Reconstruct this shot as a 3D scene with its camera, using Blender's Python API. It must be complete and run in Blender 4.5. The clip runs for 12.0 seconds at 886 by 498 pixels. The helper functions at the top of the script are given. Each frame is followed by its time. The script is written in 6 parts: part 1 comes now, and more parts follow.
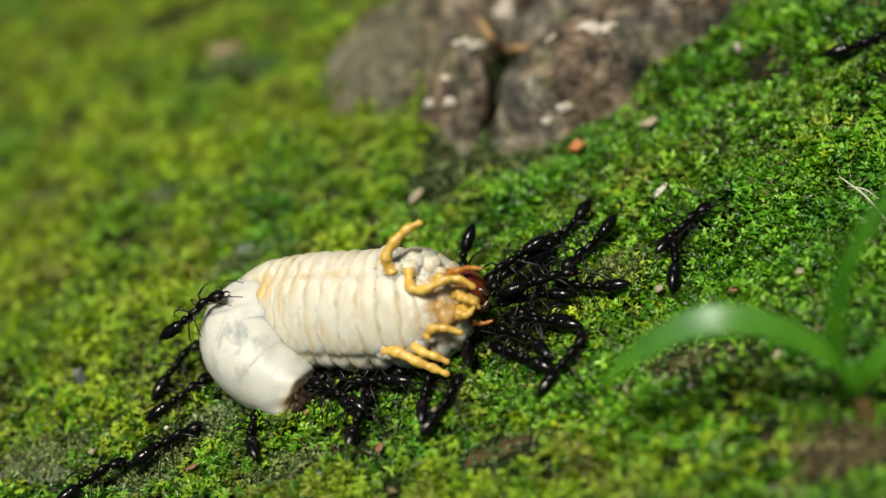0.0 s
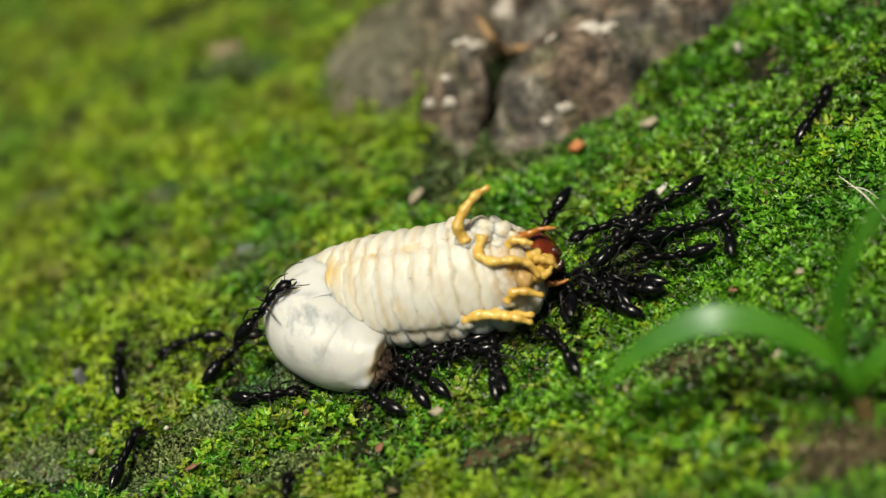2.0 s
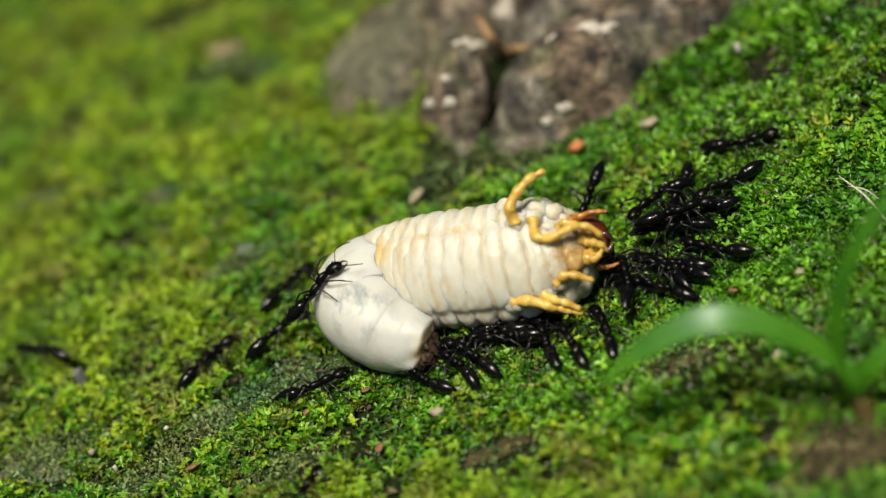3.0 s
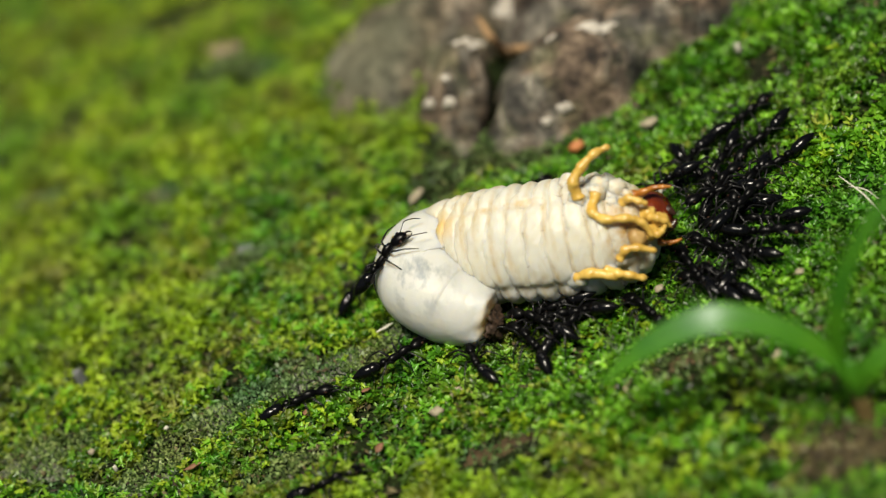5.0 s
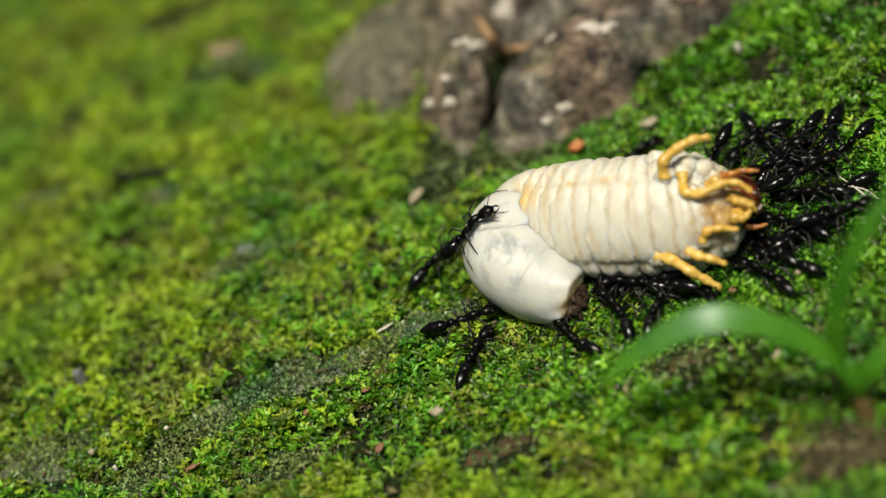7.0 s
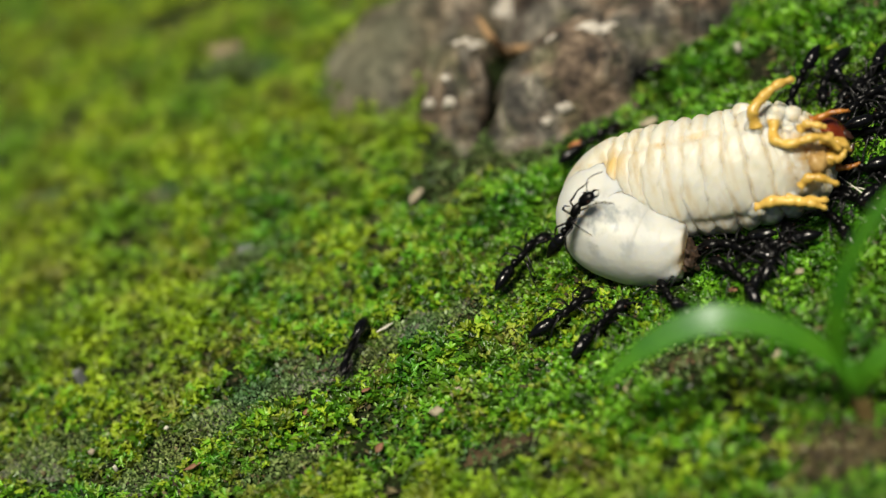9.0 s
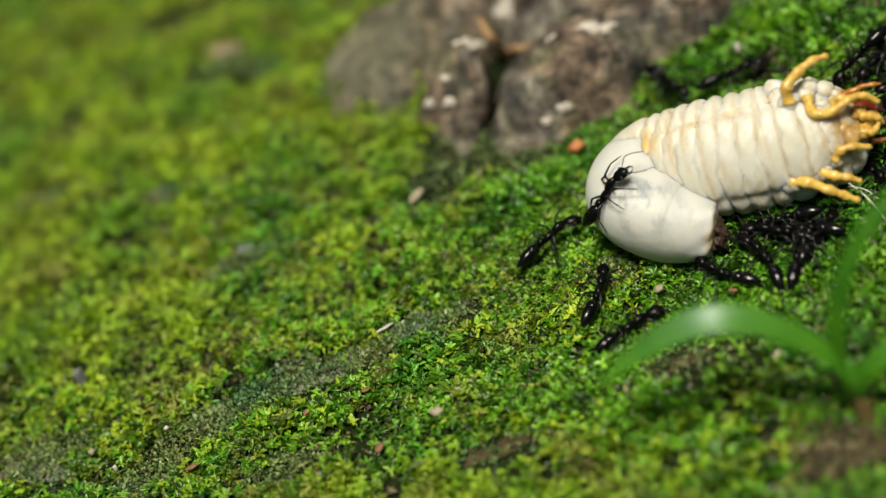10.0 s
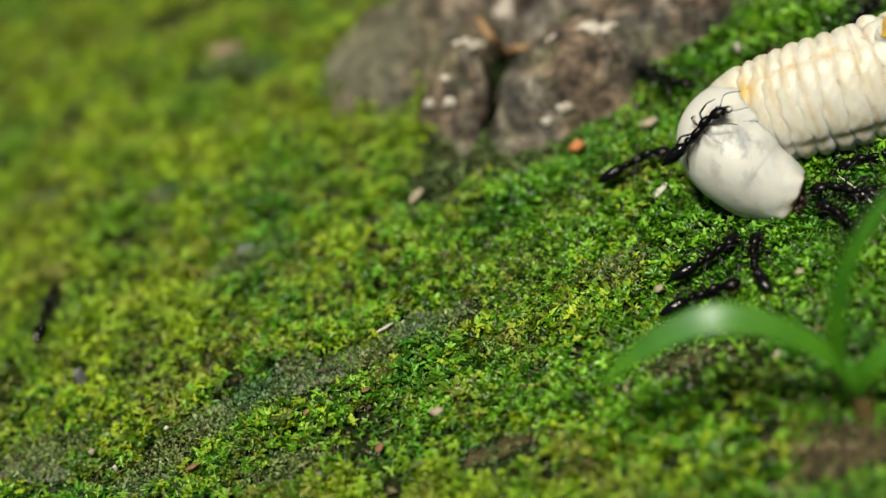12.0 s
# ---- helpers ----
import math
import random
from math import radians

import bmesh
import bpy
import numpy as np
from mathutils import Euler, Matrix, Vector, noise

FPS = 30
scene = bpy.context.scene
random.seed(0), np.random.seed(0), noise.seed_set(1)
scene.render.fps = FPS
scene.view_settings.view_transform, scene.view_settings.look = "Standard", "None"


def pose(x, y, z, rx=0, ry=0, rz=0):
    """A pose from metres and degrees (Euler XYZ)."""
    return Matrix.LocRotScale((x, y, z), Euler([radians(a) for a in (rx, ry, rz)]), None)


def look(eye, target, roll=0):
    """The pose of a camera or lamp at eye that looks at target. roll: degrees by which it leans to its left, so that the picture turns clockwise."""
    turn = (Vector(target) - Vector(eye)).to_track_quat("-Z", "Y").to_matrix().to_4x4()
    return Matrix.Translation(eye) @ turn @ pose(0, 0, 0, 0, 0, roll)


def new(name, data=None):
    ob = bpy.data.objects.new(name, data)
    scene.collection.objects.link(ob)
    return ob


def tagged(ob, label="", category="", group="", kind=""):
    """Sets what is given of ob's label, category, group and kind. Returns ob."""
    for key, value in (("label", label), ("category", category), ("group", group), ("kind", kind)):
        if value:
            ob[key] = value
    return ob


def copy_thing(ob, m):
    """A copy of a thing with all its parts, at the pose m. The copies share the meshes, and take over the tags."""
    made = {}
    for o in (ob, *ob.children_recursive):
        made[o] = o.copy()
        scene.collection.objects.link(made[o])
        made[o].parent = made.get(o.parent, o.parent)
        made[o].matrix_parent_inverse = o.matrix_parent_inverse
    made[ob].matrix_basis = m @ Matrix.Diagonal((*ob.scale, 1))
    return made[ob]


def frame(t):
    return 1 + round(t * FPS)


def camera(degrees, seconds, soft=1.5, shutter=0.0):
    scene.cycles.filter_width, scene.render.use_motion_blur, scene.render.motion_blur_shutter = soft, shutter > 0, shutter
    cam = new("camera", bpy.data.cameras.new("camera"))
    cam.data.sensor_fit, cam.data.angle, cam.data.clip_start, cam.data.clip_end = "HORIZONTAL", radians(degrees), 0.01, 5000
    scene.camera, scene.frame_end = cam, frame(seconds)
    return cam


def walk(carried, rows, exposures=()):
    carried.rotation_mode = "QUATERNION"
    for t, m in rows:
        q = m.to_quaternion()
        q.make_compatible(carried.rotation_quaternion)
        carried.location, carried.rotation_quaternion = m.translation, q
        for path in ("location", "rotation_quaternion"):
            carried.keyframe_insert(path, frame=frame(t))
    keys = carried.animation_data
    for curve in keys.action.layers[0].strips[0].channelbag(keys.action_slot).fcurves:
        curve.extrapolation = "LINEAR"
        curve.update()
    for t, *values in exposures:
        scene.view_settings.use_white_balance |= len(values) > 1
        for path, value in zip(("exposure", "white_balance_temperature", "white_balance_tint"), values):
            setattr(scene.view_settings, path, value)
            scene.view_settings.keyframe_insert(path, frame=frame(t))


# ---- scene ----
cam = camera(28, 12.0, soft=1.3, shutter=0.5)
cam.data.dof.use_dof = True
cam.data.dof.focus_distance = 0.2335
cam.data.dof.aperture_fstop = 7.3
EYE = (0.0, -0.18579, 0.16728)
walk(cam, [(0.0, look(EYE, (0, 0, 0))), (12.0, look(EYE, (0, 0, 0)))], [(0.0, -0.07, 7000, 8), (12.0, -0.07, 7000, 8)])

# ---- light: thin overcast, a broad soft sun from behind and to one side
world = bpy.data.worlds.new("sky")
scene.world = world
world.use_nodes = True
wn = world.node_tree
sky = wn.nodes.new("ShaderNodeTexSky")
sky.sky_type = "NISHITA"
sky.sun_disc = False
sky.sun_elevation = radians(67)
sky.sun_rotation = radians(-137)
wn.nodes["Background"].inputs["Strength"].default_value = 0.029
wn.links.new(sky.outputs["Color"], wn.nodes["Background"].inputs["Color"])
sun = new("sun", bpy.data.lights.new("sun", "SUN"))
sun.data.energy = 5.7
sun.data.angle = radians(16)
sun.data.color = (1.0, 0.95, 0.84)
sun.matrix_world = look((-0.26, -0.28, 0.92), (0, 0, 0))

MM = 0.001


# ---- terrain: millimetres in, millimetres out
def lattice(ix, iy, seed):
    h = np.sin(ix * 127.1 + iy * 311.7 + seed * 74.7) * 43758.5453
    return h - np.floor(h)


def vnoise(x, y, size, seed=0):
    """Smooth noise from -1 to 1 with blobs of that size."""
    u, v = np.asarray(x, float) / size, np.asarray(y, float) / size
    iu, iv = np.floor(u), np.floor(v)
    fu, fv = u - iu, v - iv
    fu, fv = fu * fu * (3 - 2 * fu), fv * fv * (3 - 2 * fv)
    a = lattice(iu, iv, seed) * (1 - fu) + lattice(iu + 1, iv, seed) * fu
    b = lattice(iu, iv + 1, seed) * (1 - fu) + lattice(iu + 1, iv + 1, seed) * fu
    return 2 * (a * (1 - fv) + b * fv) - 1


def base(x, y):
    """The sloping bank: it climbs with x and levels off far away."""
    x, y = np.asarray(x, float), np.asarray(y, float)
    return 105 * np.tanh(x / 350) + 10 * np.exp(-(((x - 85) / 50) ** 2 + ((y - 60) / 60) ** 2)) - 0.004 * np.clip(-y - 25, 0, 60) ** 2


def ground_z(x, y):
    x, y = np.asarray(x, float), np.asarray(y, float)
    near = np.exp(-((x / 260) ** 2 + (y / 260) ** 2) ** 2)
    far = 1 - near
    lumps = 0.9 * vnoise(x, y, 17, 1) + 0.9 * vnoise(x, y, 6, 2) + 0.4 * vnoise(x, y, 2.6, 3)
    return base(x, y) + near * lumps - 0.4 + far * (30 * vnoise(x, y, 900, 4) + 6 * vnoise(x, y, 180, 5))


# domes of the root: centre x, centre y, half length, half width, height, turn
DOMES = ((3.0, 30.0, 6.6, 9.0, 11.5, 12), (19.0, 29.0, 15.0, 9.0, 9.5, 24), (34, 37.5, 15, 8.5, 8.5, 26), (-7, 48.5, 14, 12, 6.5, 55), (12, 55, 26, 10, 11, 6),
         (2, 44, 9, 6, 5.5, 35), (22, 46, 12, 6, 6.5, 15), (40, 64, 40, 18, 15, 12), (48, 50, 14, 9, 13, 30), (10, 23, 9, 5.5, 2.6, 10))
CLEFT_Y, CLEFT_X = (16, 20, 23, 25.5, 27.5, 30, 33, 37), (5.5, 6.0, 6.6, 8.1, 8.6, 7.4, 8.2, 10.6)


def cleft(x, y):
    """How far a place lies from the split between the two knots, across it."""
    return np.interp(y, CLEFT_Y, CLEFT_X) + 0.5 * vnoise(x, y, 4, 15) + 0.35 * vnoise(x, y, 1.6, 20) - x


def root_z(x, y):
    """Height of the old root above the bank, negative where there is none."""
    x, y = np.asarray(x, float), np.asarray(y, float)
    wx = x + 1.0 * vnoise(x, y, 8, 11) + 0.4 * vnoise(x, y, 3, 12)
    wy = y + 1.0 * vnoise(x, y, 8, 13) + 0.4 * vnoise(x, y, 3, 14)
    top = np.full(np.shape(x), -3.0)
    for cx, cy, a, b, h, turn in DOMES:
        c, s = math.cos(radians(turn)), math.sin(radians(turn))
        u, v = ((wx - cx) * c + (wy - cy) * s) / a, (-(wx - cx) * s + (wy - cy) * c) / b
        d = np.sqrt(u * u + v * v)
        dome = h * np.clip(1 - d ** 2.2, 0, 1) ** 0.58 - np.where(d > 1, 7 * (d - 1), 0)
        k = 1.6
        hh = np.clip(0.5 + 0.5 * (dome - top) / k, 0, 1)
        top = top * (1 - hh) + dome * hh + k * hh * (1 - hh) * 0.4
    gap = np.abs(cleft(x, y))
    wide = 0.42 + 0.45 * np.clip((y - 24) / 8, 0, 1)
    top = top - np.where((y < 37) & (top > -1), 1, 0) * (7.5 * np.exp(-(gap / wide) ** 2) + 2.2 * np.exp(-(gap / 2.4) ** 2))
    seams = 1.5 * np.exp(-(vnoise(wx, wy * 0.6, 9, 18) / 0.09) ** 2) + 0.9 * np.exp(-(vnoise(wx * 0.8, wy, 4.2, 19) / 0.12) ** 2)
    return top - seams * np.clip(top / 4, 0, 1) + 0.7 * vnoise(x, y, 4, 16) + 0.3 * vnoise(x, y, 1.4, 17)


def surface_z(x, y):
    return np.maximum(ground_z(x, y), base(x, y) + root_z(x, y))


# ---- end of terrain
def ground_frame(x, y, heading, lift=0.0, pitch=0.0, roll=0.0):
    """A pose on the bank: millimetres, degrees from +x along the slope, height above it."""
    e = 2.0
    n = Vector((float(base(x - e, y) - base(x + e, y)), float(base(x, y - e) - base(x, y + e)), 2 * e)).normalized()
    f = Vector((math.cos(radians(heading)), math.sin(radians(heading)), 0))
    f = (f - n * f.dot(n)).normalized()
    m = Matrix((f, n.cross(f), n)).transposed().to_4x4()
    at = Vector((x, y, float(base(x, y)))) + n * lift
    return Matrix.Translation(at * MM) @ m @ pose(0, 0, 0, roll, -pitch, 0)


# ---- materials
def material(name, rough=0.6, metal=0.0):
    m = bpy.data.materials.new(name)
    m.use_nodes = True
    b = m.node_tree.nodes["Principled BSDF"]
    b.inputs["Roughness"].default_value = rough
    b.inputs["Metallic"].default_value = metal
    return m, m.node_tree, b


def add(nt, kind, **values):
    n = nt.nodes.new(kind)
    for k, v in values.items():
        n.inputs[k.replace("_", " ")].default_value = v
    return n


def ramp(nt, source, stops):
    r = nt.nodes.new("ShaderNodeValToRGB")
    els = r.color_ramp.elements
    while len(els) < len(stops):
        els.new(0.5)
    for el, (p, c) in zip(els, stops):
        el.position, el.color = p, (*c, 1)
    nt.links.new(source, r.inputs["Fac"])
    return r.outputs["Color"]


def mixed(nt, fac, a, b, mode="MIX"):
    n = nt.nodes.new("ShaderNodeMix")
    n.data_type, n.blend_type = "RGBA", mode
    for sock, v in ((n.inputs[0], fac), (n.inputs[6], a), (n.inputs[7], b)):
        if isinstance(v, (int, float)):
            sock.default_value = v
        elif isinstance(v, tuple):
            sock.default_value = (*v, 1)
        else:
            nt.links.new(v, sock)
    return n.outputs[2]


def coords(nt, scale, kind="ShaderNodeTexNoise", detail=4.0, rough=0.6):
    """A noise in object space; scale in blobs per metre."""
    tc = nt.nodes.new("ShaderNodeTexCoord")
    n = nt.nodes.new(kind)
    n.inputs["Scale"].default_value = scale
    if kind == "ShaderNodeTexNoise":
        n.inputs["Detail"].default_value = detail
        n.inputs["Roughness"].default_value = rough
    nt.links.new(tc.outputs["Object"], n.inputs["Vector"])
    return n


def bump(nt, b, height, distance, strength=0.6):
    n = nt.nodes.new("ShaderNodeBump")
    n.inputs["Strength"].default_value = strength
    n.inputs["Distance"].default_value = distance
    nt.links.new(height, n.inputs["Height"])
    nt.links.new(n.outputs["Normal"], b.inputs["Normal"])


def soil_material():
    m, nt, b = material("soil", 0.9)
    b.inputs["Specular IOR Level"].default_value = 0.15
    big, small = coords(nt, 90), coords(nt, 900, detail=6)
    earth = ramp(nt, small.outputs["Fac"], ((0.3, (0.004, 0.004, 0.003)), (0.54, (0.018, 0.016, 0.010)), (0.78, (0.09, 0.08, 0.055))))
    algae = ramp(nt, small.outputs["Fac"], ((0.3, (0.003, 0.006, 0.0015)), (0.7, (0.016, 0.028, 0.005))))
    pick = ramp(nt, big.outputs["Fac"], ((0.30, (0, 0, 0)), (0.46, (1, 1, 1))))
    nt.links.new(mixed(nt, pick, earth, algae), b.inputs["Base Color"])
    bump(nt, b, small.outputs["Fac"], 0.0009, 1.0)
    return m


def moss_material(name, dark, mid, light, rough=0.42, spec=0.34, glow=0.27, withered=0.6, half=0.55):
    m, nt, b = material(name, rough)
    geo = nt.nodes.new("ShaderNodeNewGeometry")
    one = ramp(nt, geo.outputs["Random Per Island"], ((0.0, dark), (half, mid), (1.0, light)))
    big = coords(nt, 70, detail=3)
    tint = ramp(nt, big.outputs["Fac"], ((0.38, (0.55, 0.80, 0.80)), (0.5, (0.9, 1.0, 0.8)), (0.64, (1.15, 1.12, 0.9))))
    col = mixed(nt, 1.0, one, tint, "MULTIPLY")
    if withered:
        dead = ramp(nt, coords(nt, 125, detail=5, rough=0.7).outputs["Fac"], ((0.49, (0, 0, 0)), (0.64, (withered,) * 3)))
        col = mixed(nt, dead, col, ramp(nt, geo.outputs["Random Per Island"], ((0.0, (0.03, 0.024, 0.008)), (0.6, (0.125, 0.105, 0.028)), (1.0, (0.27, 0.24, 0.085)))))
    nt.links.new(col, b.inputs["Base Color"])
    b.inputs["Specular IOR Level"].default_value = spec
    thin = nt.nodes.new("ShaderNodeBsdfTranslucent")
    nt.links.new(mixed(nt, 1.0, col, (1.3, 1.25, 0.6), "MULTIPLY"), thin.inputs["Color"])
    mix = nt.nodes.new("ShaderNodeMixShader")
    mix.inputs["Fac"].default_value = glow
    nt.links.new(b.outputs["BSDF"], mix.inputs[1])
    nt.links.new(thin.outputs["BSDF"], mix.inputs[2])
    nt.links.new(mix.outputs["Shader"], nt.nodes["Material Output"].inputs["Surface"])
    return m


def crumb_material():
    m, nt, b = material("crumbs", 0.85)
    geo = nt.nodes.new("ShaderNodeNewGeometry")
    one = ramp(nt, geo.outputs["Random Per Island"], ((0.0, (0.022, 0.015, 0.008)), (0.5, (0.065, 0.048, 0.018)), (0.9, (0.13, 0.105, 0.042)), (1.0, (0.28, 0.26, 0.15))))
    grain = ramp(nt, coords(nt, 2200).outputs["Fac"], ((0.3, (0.65, 0.65, 0.65)), (0.7, (1.2, 1.2, 1.2))))
    nt.links.new(mixed(nt, 1.0, one, grain, "MULTIPLY"), b.inputs["Base Color"])
    return m


def spot(nt, at, radius):
    """1 at a point in object space (millimetres), falling to 0 at the radius."""
    tc = nt.nodes.new("ShaderNodeTexCoord")
    d = nt.nodes.new("ShaderNodeVectorMath")
    d.operation = "DISTANCE"
    d.inputs[1].default_value = tuple(v * MM for v in at)
    nt.links.new(tc.outputs["Object"], d.inputs[0])
    r = nt.nodes.new("ShaderNodeMapRange")
    r.inputs["From Min"].default_value = 0
    r.inputs["From Max"].default_value = radius * MM
    r.inputs["To Min"].default_value = 1
    r.inputs["To Max"].default_value = 0
    nt.links.new(d.outputs["Value"], r.inputs["Value"])
    return r.outputs["Result"]


def bark_material():
    m, nt, b = material("bark", 0.85)
    big, mid, small = coords(nt, 75, detail=5), coords(nt, 260, detail=6, rough=0.7), coords(nt, 1100, detail=5)
    wood = ramp(nt, mid.outputs["Fac"], ((0.36, (0.010, 0.007, 0.005)), (0.47, (0.078, 0.055, 0.038)), (0.56, (0.20, 0.145, 0.10)), (0.68, (0.40, 0.31, 0.225))))
    grey = ramp(nt, mid.outputs["Fac"], ((0.36, (0.012, 0.012, 0.011)), (0.48, (0.075, 0.070, 0.060)), (0.58, (0.21, 0.19, 0.155)), (0.68, (0.42, 0.385, 0.31))))
    pick = ramp(nt, big.outputs["Fac"], ((0.45, (0, 0, 0)), (0.55, (1, 1, 1))))
    col = mixed(nt, pick, wood, grey)
    green = ramp(nt, coords(nt, 120, detail=4).outputs["Fac"], ((0.50, (0, 0, 0)), (0.64, (0.65, 0.65, 0.65))))
    col = mixed(nt, green, col, ramp(nt, mid.outputs["Fac"], ((0.38, (0.02, 0.024, 0.010)), (0.62, (0.14, 0.14, 0.066)))))
    film = ramp(nt, spot(nt, (-14, 46, 2), 19), ((0.05, (0, 0, 0)), (0.6, (0.75, 0.75, 0.75))))
    col = mixed(nt, film, col, ramp(nt, mid.outputs["Fac"], ((0.36, (0.055, 0.058, 0.034)), (0.64, (0.20, 0.20, 0.125)))))
    fine = ramp(nt, small.outputs["Fac"], ((0.3, (0.6, 0.6, 0.6)), (0.7, (1.3, 1.3, 1.3))))
    nt.links.new(mixed(nt, 1.0, col, fine, "MULTIPLY"), b.inputs["Base Color"])
    bump(nt, b, mid.outputs["Fac"], 0.0025, 0.9)
    return m


def plain(name, dark, light, scale, rough, relief=0.0, spec=0.5):
    """One colour family with a fine grain and a broad one."""
    m, nt, b = material(name, rough)
    fine, broad = coords(nt, scale, detail=5), coords(nt, scale * 0.18, detail=2)
    a = ramp(nt, fine.outputs["Fac"], ((0.3, dark), (0.7, light)))
    shade = ramp(nt, broad.outputs["Fac"], ((0.35, (0.78, 0.78, 0.78)), (0.65, (1.1, 1.1, 1.1))))
    nt.links.new(mixed(nt, 1.0, a, shade, "MULTIPLY"), b.inputs["Base Color"])
    b.inputs["Specular IOR Level"].default_value = spec
    if relief:
        bump(nt, b, fine.outputs["Fac"], relief, 0.6)
    return m


# folds across the grub's belly, from the neck to the bend, in millimetres
FOLDS = (13.6, 11.9, 9.9, 7.4, 4.6, 1.9, -0.7, -3.2, -5.5, -7.6, -9.4, -11.0, -12.5)


def skin_material(name, gut):
    """Cream grub skin; the hind part lets the dark gut show through, the front is stained tan about its legs."""
    m, nt, b = material(name, 0.45 if gut else 0.42)
    tc = nt.nodes.new("ShaderNodeTexCoord")
    broad, fine = coords(nt, 160, detail=3), coords(nt, 900, detail=6)
    col = ramp(nt, broad.outputs["Fac"], ((0.30, (0.55, 0.515, 0.415)), (0.42, (0.57, 0.555, 0.475)), (0.6, (0.58, 0.575, 0.52))))

    def stretched(scale, detail):
        n = add(nt, "ShaderNodeTexNoise", Scale=1.0, Detail=detail, Roughness=0.65)
        squeeze = nt.nodes.new("ShaderNodeMapping")
        squeeze.inputs["Scale"].default_value = scale
        nt.links.new(tc.outputs["Object"], squeeze.inputs["Vector"])
        nt.links.new(squeeze.outputs["Vector"], n.inputs["Vector"])
        return n.outputs["Fac"]

    stain = ramp(nt, stretched((620, 130, 130), 4), ((0.52, (0, 0, 0)), (0.70, (0.5, 0.5, 0.5))))
    col = mixed(nt, stain, col, (0.46, 0.36, 0.19))
    if gut:
        col = mixed(nt, 0.7, col, (0.56, 0.575, 0.565))
        mottle = ramp(nt, stretched((420, 230, 230), 5), ((0.47, (0, 0, 0)), (0.60, (1, 1, 1))))
        near = ramp(nt, spot(nt, tuple(uvd_mm(-15.6, -2.6, 8.4)), 7.0), ((0.1, (0, 0, 0)), (0.65, (0.6, 0.6, 0.6))))
        col = mixed(nt, mixed(nt, 1.0, mottle, near, "MULTIPLY"), col, (0.17, 0.21, 0.245))
        burnt = ramp(nt, spot(nt, tuple(uvd_mm(-7.6, -9.8, 5.0)), 4.4), ((0.2, (0, 0, 0)), (0.55, (0.85, 0.85, 0.85))))
        col = mixed(nt, burnt, col, (0.50, 0.33, 0.12))
    else:
        dirty = ramp(nt, coords(nt, 420, detail=5, rough=0.7).outputs["Fac"], ((0.40, (0, 0, 0)), (0.58, (0.9, 0.9, 0.9))))
        near = ramp(nt, spot(nt, tuple(uvd_mm(13.5, -1.2, 4.5)), 6.5), ((0.1, (0, 0, 0)), (0.6, (1, 1, 1))))
        col = mixed(nt, mixed(nt, 1.0, dirty, near, "MULTIPLY"), col, (0.44, 0.26, 0.07))
        patchy = ramp(nt, coords(nt, 330, detail=4).outputs["Fac"], ((0.46, (0, 0, 0)), (0.64, (0.7, 0.7, 0.7))))
        across = nt.nodes.new("ShaderNodeVectorMath")
        across.operation = "DOT_PRODUCT"
        across.inputs[1].default_value = (0.0, 66.9, 74.3)
        nt.links.new(tc.outputs["Object"], across.inputs[0])
        line = ramp(nt, across.outputs["Value"], ((0.86, (0, 0, 0)), (0.92, (1, 1, 1)), (0.97, (1, 1, 1)), (1.0, (0, 0, 0))))
        col = mixed(nt, mixed(nt, 1.0, line, patchy, "MULTIPLY"), col, (0.55, 0.38, 0.14))
        def calc(op, a, b=0.0):
            n = nt.nodes.new("ShaderNodeMath")
            n.operation = op
            for sock, val in zip(n.inputs, (a, b)):
                if isinstance(val, (int, float)):
                    sock.default_value = val
                else:
                    nt.links.new(val, sock)
            return n.outputs[0]

        apart = nt.nodes.new("ShaderNodeSeparateXYZ")
        nt.links.new(tc.outputs["Object"], apart.inputs[0])
        along = calc("MULTIPLY", apart.outputs["X"], 1000.0)
        high = calc("ADD", calc("DIVIDE", calc("SUBTRACT", calc("MULTIPLY", across.outputs["Value"], 10.0), 5.1), 7.5), 0.2)
        bow = calc("MULTIPLY", calc("MULTIPLY", calc("POWER", high, 2.0), 0.9), calc("LESS_THAN", along, 3.0))
        along = calc("SUBTRACT", along, bow)
        gap = calc("ABSOLUTE", calc("SUBTRACT", along, FOLDS[0]))
        for f in FOLDS[1:]:
            gap = calc("MINIMUM", gap, calc("ABSOLUTE", calc("SUBTRACT", along, f)))
        # tan lines in the folds: brown dirt plus the creases' warm shading, painted in
        grime_and_shade = ramp(nt, gap, ((0.05, (1, 1, 1)), (0.5, (0, 0, 0))))
        some = ramp(nt, coords(nt, 260, detail=5, rough=0.7).outputs["Fac"], ((0.40, (0.05, 0.05, 0.05)), (0.62, (0.55, 0.55, 0.55))))
        col = mixed(nt, mixed(nt, 1.0, grime_and_shade, some, "MULTIPLY"), col, (0.46, 0.33, 0.14))
        knot = ramp(nt, spot(nt, tuple(uvd_mm(-12.8, 4.2, 4.2)), 3.6), ((0.15, (0, 0, 0)), (0.7, (0.9, 0.9, 0.9))))
        col = mixed(nt, knot, col, (0.56, 0.39, 0.14))
    nt.links.new(col, b.inputs["Base Color"])
    b.inputs["Specular IOR Level"].default_value = 0.4
    b.inputs["Subsurface Weight"].default_value = 0.9
    b.inputs["Subsurface Radius"].default_value = (1.0, 0.85, 0.6)
    b.inputs["Subsurface Scale"].default_value = 0.0020
    bump(nt, b, fine.outputs["Fac"], 0.0002, 0.5)
    return m


